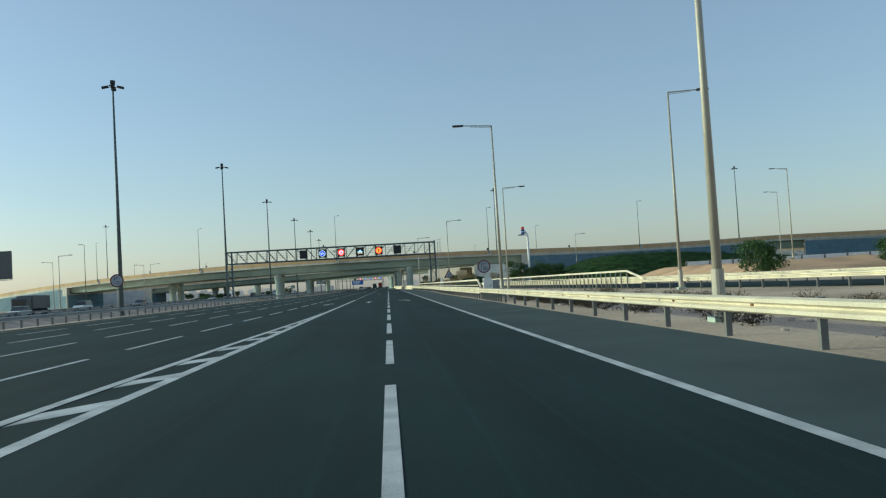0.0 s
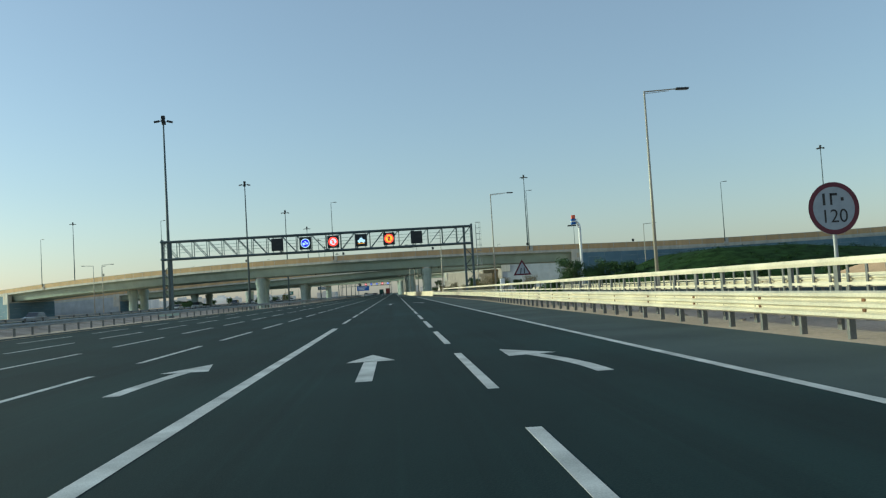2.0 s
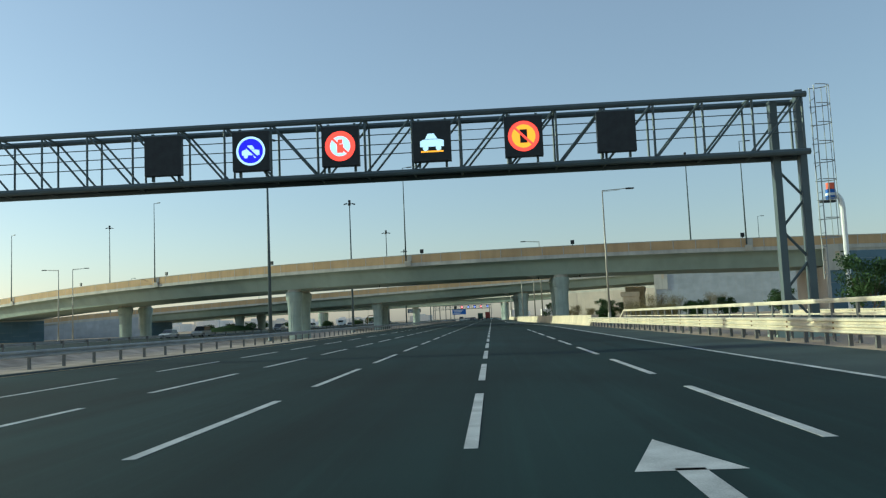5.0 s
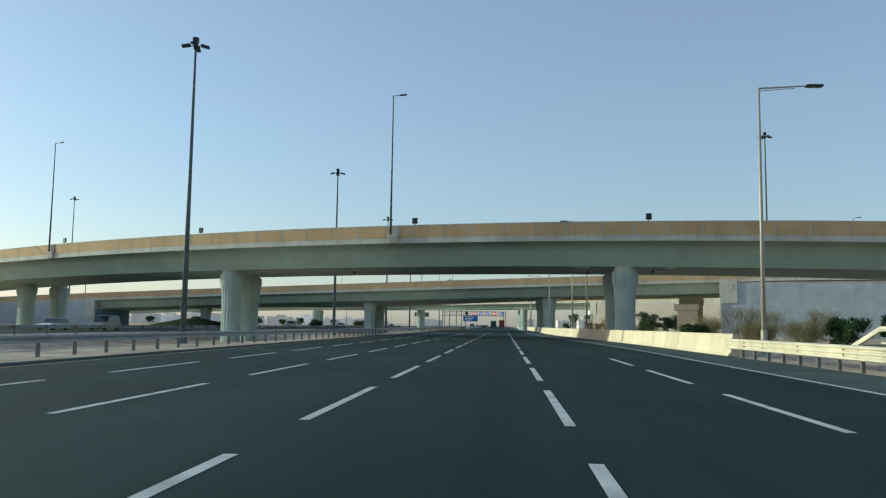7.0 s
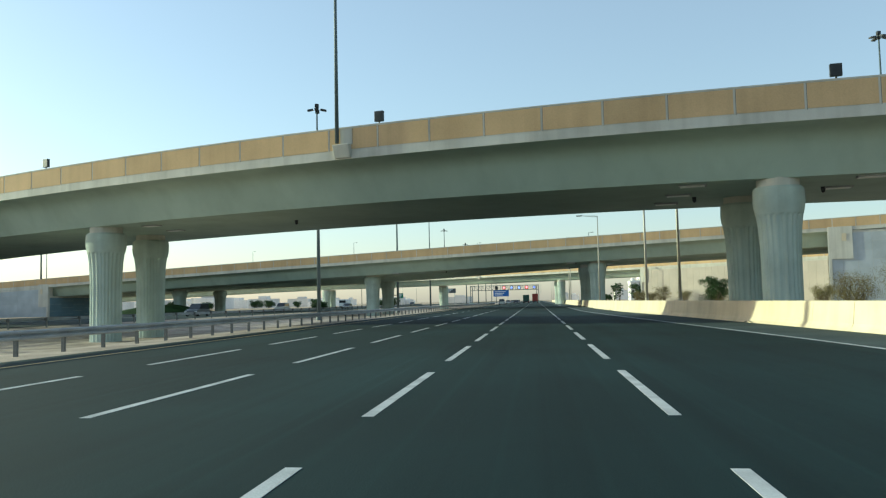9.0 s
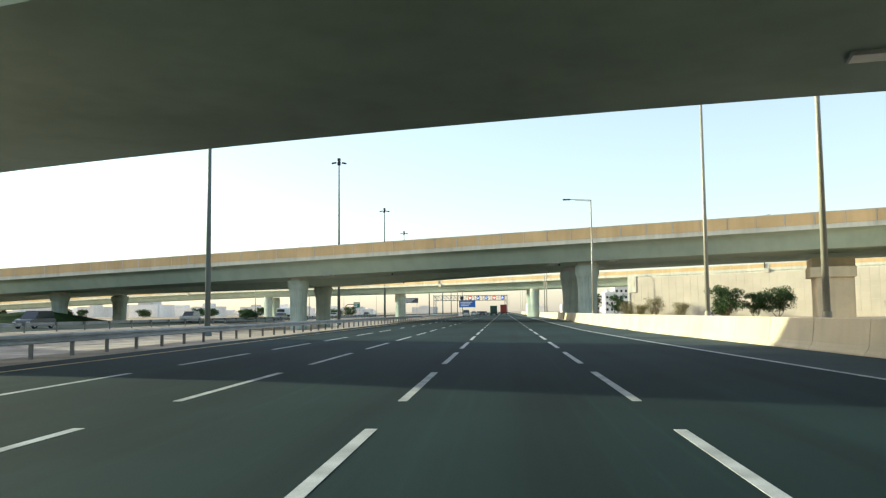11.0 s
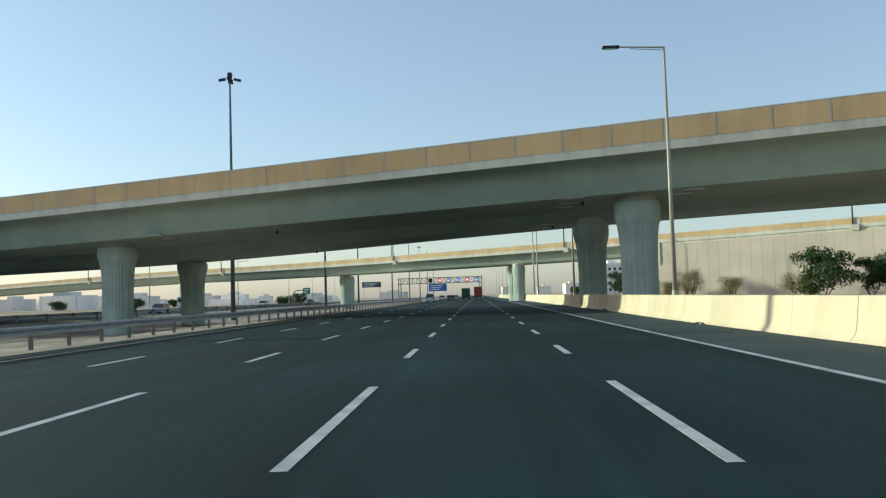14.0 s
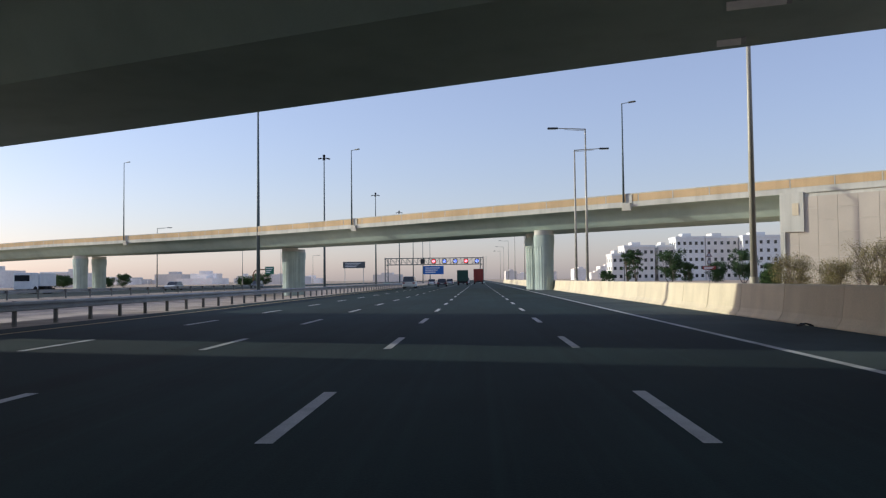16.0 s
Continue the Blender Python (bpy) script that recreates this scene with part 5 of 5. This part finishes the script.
# ---- vehicles ----
def vehicle(kind, at, turn, mat, label, group="cars on the road"):
    """A car with body, cabin glass, lamps and wheels; its nose points along +y."""
    L, W, H, base, roof, hood = {"saloon": (4.6, 1.8, 1.45, 0.85, 0.5, 1.25), "suv": (4.9, 1.95, 1.85, 1.05, 0.25, 1.15)}[kind]
    v = thing("car", label, "car", at, turn, group)
    bm = bmesh.new()
    prof = [(-L / 2, 0.42), (-L / 2 + 0.02, base - 0.05), (-L / 2 + 0.12, base), (L / 2 - hood, base), (L / 2 - 0.25, base - 0.12), (L / 2, base - 0.32), (L / 2, 0.4), (L / 2 - 0.15, 0.26), (-L / 2 + 0.12, 0.26)]
    sides = []
    for x in (-W / 2, W / 2):
        sides.append([bm.verts.new((x, y, z)) for y, z in prof])
    n = len(prof)
    for k in range(n):
        bm.faces.new((sides[0][k], sides[0][(k + 1) % n], sides[1][(k + 1) % n], sides[1][k]))
    bm.faces.new(sides[0])
    bm.faces.new(sides[1][::-1])
    bmesh.ops.bevel(bm, geom=bm.edges[:], offset=0.06, segments=2, affect="EDGES")
    part("body", bm, mat, v)
    bm = bmesh.new()
    r0, r1 = -L / 2 + roof, L / 2 - hood - 0.85
    cab = [(-L / 2 + 0.12, base - 0.02), (r0, H), (r1, H), (L / 2 - hood + 0.05, base - 0.02)]
    rows = []
    for x, k in ((-W / 2 + 0.06, 0.12), (W / 2 - 0.06, -0.12)):
        rows.append([bm.verts.new((x + (k if z > base else 0), y, z)) for y, z in cab])
    for k in range(4):
        bm.faces.new((rows[0][k], rows[0][(k + 1) % 4], rows[1][(k + 1) % 4], rows[1][k]))
    bm.faces.new(rows[0])
    bm.faces.new(rows[1][::-1])
    bmesh.ops.bevel(bm, geom=bm.edges[:], offset=0.05, segments=2, affect="EDGES")
    part("cabin_glass", bm, WINDOW, v, "dark tinted glass")
    bm = bmesh.new()
    box(bm, -W / 2 + 0.2, W / 2 - 0.2, r0 + 0.05, r1 - 0.02, H - 0.04, H + 0.03, 0.02)
    part("roof", bm, mat, v)
    for x in (-W / 2 + 0.2, W / 2 - 0.2):
        bm = bmesh.new()
        box(bm, x - 0.16, x + 0.16, -L / 2 - 0.02, -L / 2 + 0.08, base - 0.3, base - 0.1)
        part("tail_lamp", bm, RED, v, "red tail lamp")
        bm = bmesh.new()
        box(bm, x - 0.18, x + 0.18, L / 2 - 0.1, L / 2 + 0.015, base - 0.45, base - 0.3)
        part("headlamp", bm, WHITE, v, "pale headlamp")
    for x in (-W / 2 + 0.1, W / 2 - 0.1):
        for y in (-L / 2 + 0.85, L / 2 - 0.9):
            bm = bmesh.new()
            tube(bm, (x - 0.11, y, 0.33), (x + 0.11, y, 0.33), 0.33, 0.33, 18)
            wheel = part("wheel", bm, RUBBER, v)
            bm = bmesh.new()
            tube(bm, (x - 0.115, y, 0.33), (x + 0.115, y, 0.33), 0.19, 0.19, 12)
            part("rim", bm, SILVER, wheel)
    bm = bmesh.new()
    box(bm, -0.26, 0.26, -L / 2 - 0.012, -L / 2 + 0.02, 0.5, 0.62)
    part("plate", bm, WHITE, v)
    return v


def truck(at, turn, body_mat, cab_mat, label, L=7.0, H=3.6, group="trucks on the road"):
    v = thing("truck", label, "truck", at, turn, group)
    bm = bmesh.new()
    box(bm, -1.22, 1.22, -L / 2, L / 2 - 2.0, 1.0, H, 0.03)
    cargo = part("cargo_box", bm, body_mat, v)
    for x in (-1.2, 0.0, 1.2):
        bm = bmesh.new()
        box(bm, x - 0.03, x + 0.03, -L / 2 - 0.035, -L / 2 - 0.001, 1.05, H - 0.05)
        part("door_rib", bm, body_mat, cargo)
    bm = bmesh.new()
    box(bm, -1.15, 1.15, L / 2 - 1.85, L / 2, 0.6, 2.75, 0.1)
    part("cab", bm, cab_mat, v)
    bm = bmesh.new()
    box(bm, -1.0, 1.0, L / 2 - 0.5, L / 2 + 0.02, 1.65, 2.45, 0.04)
    part("windscreen", bm, WINDOW, v)
    bm = bmesh.new()
    box(bm, -0.5, 0.5, -L / 2 + 0.1, L / 2 - 0.2, 0.65, 0.99)
    part("chassis", bm, DARK, v)
    bm = bmesh.new()
    box(bm, -1.15, 1.15, -L / 2 - 0.02, -L / 2 + 0.1, 0.5, 0.72)
    bumper = part("rear_bumper", bm, DARK, v)
    for x in (-0.95, 0.95):
        bm = bmesh.new()
        box(bm, x - 0.15, x + 0.15, -L / 2 - 0.04, -L / 2 - 0.021, 0.54, 0.68)
        part("tail_lamp", bm, RED, bumper)
    for x in (-1.0, 1.0):
        for y in (-L / 2 + 1.2, -L / 2 + 2.3, L / 2 - 1.1):
            bm = bmesh.new()
            tube(bm, (x - 0.16, y, 0.5), (x + 0.16, y, 0.5), 0.5, 0.5, 18)
            part("wheel", bm, RUBBER, v)
    return v


truck((-1.85, 579.0, 0.003), 0, TRUCKRED, TRUCKRED, "dark red box truck seen from behind in the lane", 8.0, 4.0)
truck((-5.4, 551.0, 0.003), 0, TRUCKGREEN, TRUCKGREEN, "dark green covered truck seen from behind in the lane", 7.0, 3.4)
vehicle("saloon", (-8.8, 522.0, 0.003), 0, GREYCAR, "dark grey saloon car driving away in its lane")
vehicle("suv", (-12.7, 494.0, 0.003), 0, WHITE, "white off-road car driving away in its lane")
vehicle("saloon", (-12.8, 557.0, 0.003), 0, WHITE, "white saloon car driving away in its lane")
vehicle("saloon", (-9.0, 569.0, 0.003), 0, SILVER, "silver saloon car driving away in its lane")
vehicle("suv", (-5.4, 601.0, 0.003), 0, WHITE, "white off-road car far ahead in its lane")
vehicle("saloon", (-12.7, 613.0, 0.003), 0, SILVER, "silver saloon car far ahead in its lane")
for kind, x, y, mat, label in (("saloon", -50, 127, WHITE, "white saloon car on the opposite carriageway"), ("suv", -53.5, 161, WHITE, "white off-road car on the opposite carriageway"), ("saloon", -50, 184, SILVER, "silver saloon car on the opposite carriageway"),
                               ("suv", -52, 289, SILVER, "silver off-road car on the opposite carriageway"), ("saloon", -56, 284, WHITE, "white saloon car on the opposite carriageway"), ("suv", -52, 342, GREYCAR, "dark off-road car on the opposite carriageway"),
                               ("saloon", -50, 430, SILVER, "silver saloon car on the opposite carriageway"), ("suv", -56, 395, WHITE, "white off-road car on the opposite carriageway"), ("saloon", -53, 500, WHITE, "white saloon car on the opposite carriageway"), ("saloon", -50, 540, GREYCAR, "grey saloon car on the opposite carriageway")):
    vehicle(kind, (x, y, 0.003), 180, mat, label, "cars on the opposite road")
truck((-53.0, 138.0, 0.003), 180, GREYCAR, GREYCAR, "dark grey coach-like truck on the opposite carriageway", 8.5, 3.1)
truck((-60.5, 471.0, 0.003), 180, WHITE, WHITE, "small white box truck on the opposite carriageway", 6.0, 2.7)

# ---- signs far ahead ----
def overhead_sign(at, w, h, mat, zc, label):
    s = thing("direction_sign", label, "road sign", at)
    bm = bmesh.new()
    box(bm, -w / 2, w / 2, -0.06, 0.06, zc - h / 2, zc + h / 2, 0.02)
    plate = part("plate", bm, mat, s)
    bm = bmesh.new()
    for j in range(3):
        box(bm, -w * 0.4, w * (0.3 - 0.1 * j), -0.068, -0.061, zc + h * (0.25 - 0.25 * j) - h * 0.05, zc + h * (0.25 - 0.25 * j) + h * 0.05)
    part("lettering", bm, WHITE, plate)
    for x in (-w * 0.42, w * 0.42):
        bm = bmesh.new()
        tube(bm, (x, 0.15, -0.1), (x, 0.15, zc + h / 2), 0.12, 0.12, 8)
        part("post", bm, STEEL, s)
    return s


overhead_sign((-26.0, 800.0, 0), 11.0, 4.5, BLUE, 6.5, "large blue direction sign far ahead")
arch = thing("direction_sign", "green direction sign hung from a brown bent pole", "road sign", (-72.5, 620.0, 0))
bm = bmesh.new()
bend = [Vector((-0.9, 0.0, z)) for z in (-0.1, 2.0, 3.4)] + [Vector((-0.9 + 1.7 * (1 - math.cos(a)), 0.0, 3.4 + 1.7 * math.sin(a))) for a in (0.4, 0.8, 1.2, 1.57)] + [Vector((4.6, 0.0, 5.1))]
rings = []
for k, p in enumerate(bend):
    t = (bend[min(k + 1, len(bend) - 1)] - bend[max(k - 1, 0)]).normalized()
    u = Vector((-t.z, 0, t.x))
    rings.append([bm.verts.new(p + (u * math.cos(a) + Vector((0, 1, 0)) * math.sin(a)) * 0.17) for a in np.linspace(0, 5.5, 8)])
for a, b in zip(rings, rings[1:]):
    for k in range(8):
        bm.faces.new((a[k], a[(k + 1) % 8], b[(k + 1) % 8], b[k]))
bm.faces.new(rings[0])
bm.faces.new(rings[-1][::-1])
part("pole", bm, RUST, arch, "brown bent steel pole")
bm = bmesh.new()
box(bm, 3.0, 5.8, -0.3, -0.18, 3.6, 6.0, 0.02)
plate = part("plate", bm, GREEN_SIGN, arch, "green sign plate")
bm = bmesh.new()
for k in range(3):
    box(bm, 3.3, 5.4 - 0.4 * k, -0.31, -0.301, 5.3 - 0.6 * k, 5.55 - 0.6 * k)
part("lettering", bm, WHITE, plate)
post = thing("roadside_sign", "red plate, round sign and warning triangle on one post", "road sign", (41.2, 519.0, 0))
bm = bmesh.new()
tube(bm, (0, 0.06, -0.1), (0, 0.06, 6.2), 0.06, 0.06, 8)
part("post", bm, STEEL, post)
bm = bmesh.new()
box(bm, -1.2, 1.2, -0.02, 0.02, 2.7, 3.35, 0.005)
plate = part("plate", bm, TRUCKRED, post, "red plate")
bm = bmesh.new()
for k in (0, 1):
    box(bm, -0.95, 0.85 - 0.3 * k, -0.027, -0.021, 3.07 - 0.22 * k, 3.19 - 0.22 * k)
part("lettering", bm, WHITE, plate)
bm = disc(bmesh.new(), 0, 0.42, 0.0)
bm.transform(pose(0, 0, 4.1))
plate = part("round_plate", bm, SIGNFACE, post)
bm = disc(bmesh.new(), 0.32, 0.42, -0.006)
bm.transform(pose(0, 0, 4.1))
part("rim", bm, MAROON, plate)
bm = bmesh.new()
bm.faces.new([bm.verts.new((0.68 * math.sin(a), 0.0, 5.4 + 0.68 * math.cos(a))) for a in (0, 2.094, 4.189)])
plate = part("triangle_plate", bm, MAROON, post)
bm = bmesh.new()
bm.faces.new([bm.verts.new((0.42 * math.sin(a), -0.006, 5.4 + 0.42 * math.cos(a))) for a in (0, 2.094, 4.189)])
part("face", bm, SIGNFACE, plate)
overhead_sign((-52.0, 690.0, 0), 9.0, 2.6, GREYCAR, 7.6, "grey back of a sign over the opposite road")
board = thing("billboard", "tall dark billboard beyond the opposite carriageway", "billboard", (-91.8, 207.0, 0), 0)
bm = bmesh.new()
box(bm, -5.0, 5.0, -0.3, 0.3, 8.3, 15.1, 0.05)
part("panel", bm, GREYCAR, board)
bm = bmesh.new()
tube(bm, (0, 0, -0.1), (0, 0, 8.5), 0.5, 0.45, 14)
part("mast", bm, MAST, board)
bm = bmesh.new()
box(bm, -5.2, 5.2, -0.9, -0.25, 8.0, 8.15)
part("walkway", bm, STEEL, board)

# ---- town ----
def block(at, w, d, storeys, bays, mat=None, label="pale rendered apartment block with rows of windows"):
    b = thing("apartment_building", label, "building", at, 0, "apartment buildings")
    h = storeys * 3.3 + 0.8
    bm = bmesh.new()
    box(bm, -w / 2, w / 2, -d / 2, d / 2, -0.3, h)
    part("wall", bm, mat or BUILDING, b)
    bm = bmesh.new()
    box(bm, -w / 2 - 0.2, w / 2 + 0.2, -d / 2 - 0.2, d / 2 + 0.2, h - 0.35, h + 0.6)
    roof = part("roof", bm, WHITE, b)
    bm = bmesh.new()
    box(bm, -w * 0.2, w * 0.1, -d * 0.2, d * 0.3, h + 0.6, h + 2.0)
    part("stair_head", bm, mat or BUILDING, roof)
    bm = bmesh.new()
    box(bm, -0.55, 0.55, -0.06, 0.12, 0, 1.35)
    wm = mesh_of(bm, "window", WINDOW)
    for s in range(storeys):
        for k in range(bays):
            x = -w / 2 + w * (k + 0.5) / bays
            piece("window", wm, b, pose(x, -d / 2, 1.2 + s * 3.3))
        for k in range(3):
            y = -d / 2 + d * (k + 0.5) / 3
            piece("window", wm, b, pose(-w / 2, y, 1.2 + s * 3.3, 0, 0, -90))
    return b


block((55.2, 705, 0), 4.7, 14, 3, 2)
block((64.2, 706, 0), 12.2, 14, 4, 5)
block((75.5, 708, 0), 6.6, 14, 4, 3)
block((84.6, 704, 0), 11.6, 12, 5, 5, WHITE, "white apartment block with rows of windows")
block((97.2, 706, 0), 13.0, 16, 5, 5)
block((112.6, 700, 0), 17.0, 14, 5, 6, WHITE, "white apartment block with rows of windows")
rnd = random.Random(21)
for k in range(90):
    x = rnd.uniform(-560, -75) if k < 66 else rnd.uniform(12, 330)
    y = rnd.uniform(640, 1150) if k < 66 else rnd.uniform(1000, 1500)
    w, d, h = rnd.uniform(9, 26), rnd.uniform(9, 20), rnd.choice((3.0, 3.4, 4.2, 5.2, 6.2)) if k < 66 else rnd.choice((7, 9, 11, 13))
    hs = thing("house", "hazy low flat-roofed town house far off", "house", (x, y, -0.09), rnd.uniform(-12, 12), "town houses")
    bm = bmesh.new()
    box(bm, -w / 2, w / 2, -d / 2, d / 2, 0, h)
    box(bm, -w * rnd.uniform(0.1, 0.3), w * 0.2, -d * 0.2, d * 0.2, h - 0.1, h + 1.6)
    part("wall", bm, HAZE, hs)
# walled yards with low planting before the town
for k in range(26):
    x = -70 - 17 * k + rnd.uniform(-4, 4)
    tree((x, rnd.uniform(560, 660), -0.08), rnd.uniform(2.5, 4.5), rnd.uniform(4, 8), 400 + k, group="distant trees", label="distant dusty green tree by the town") if k < 12 else None
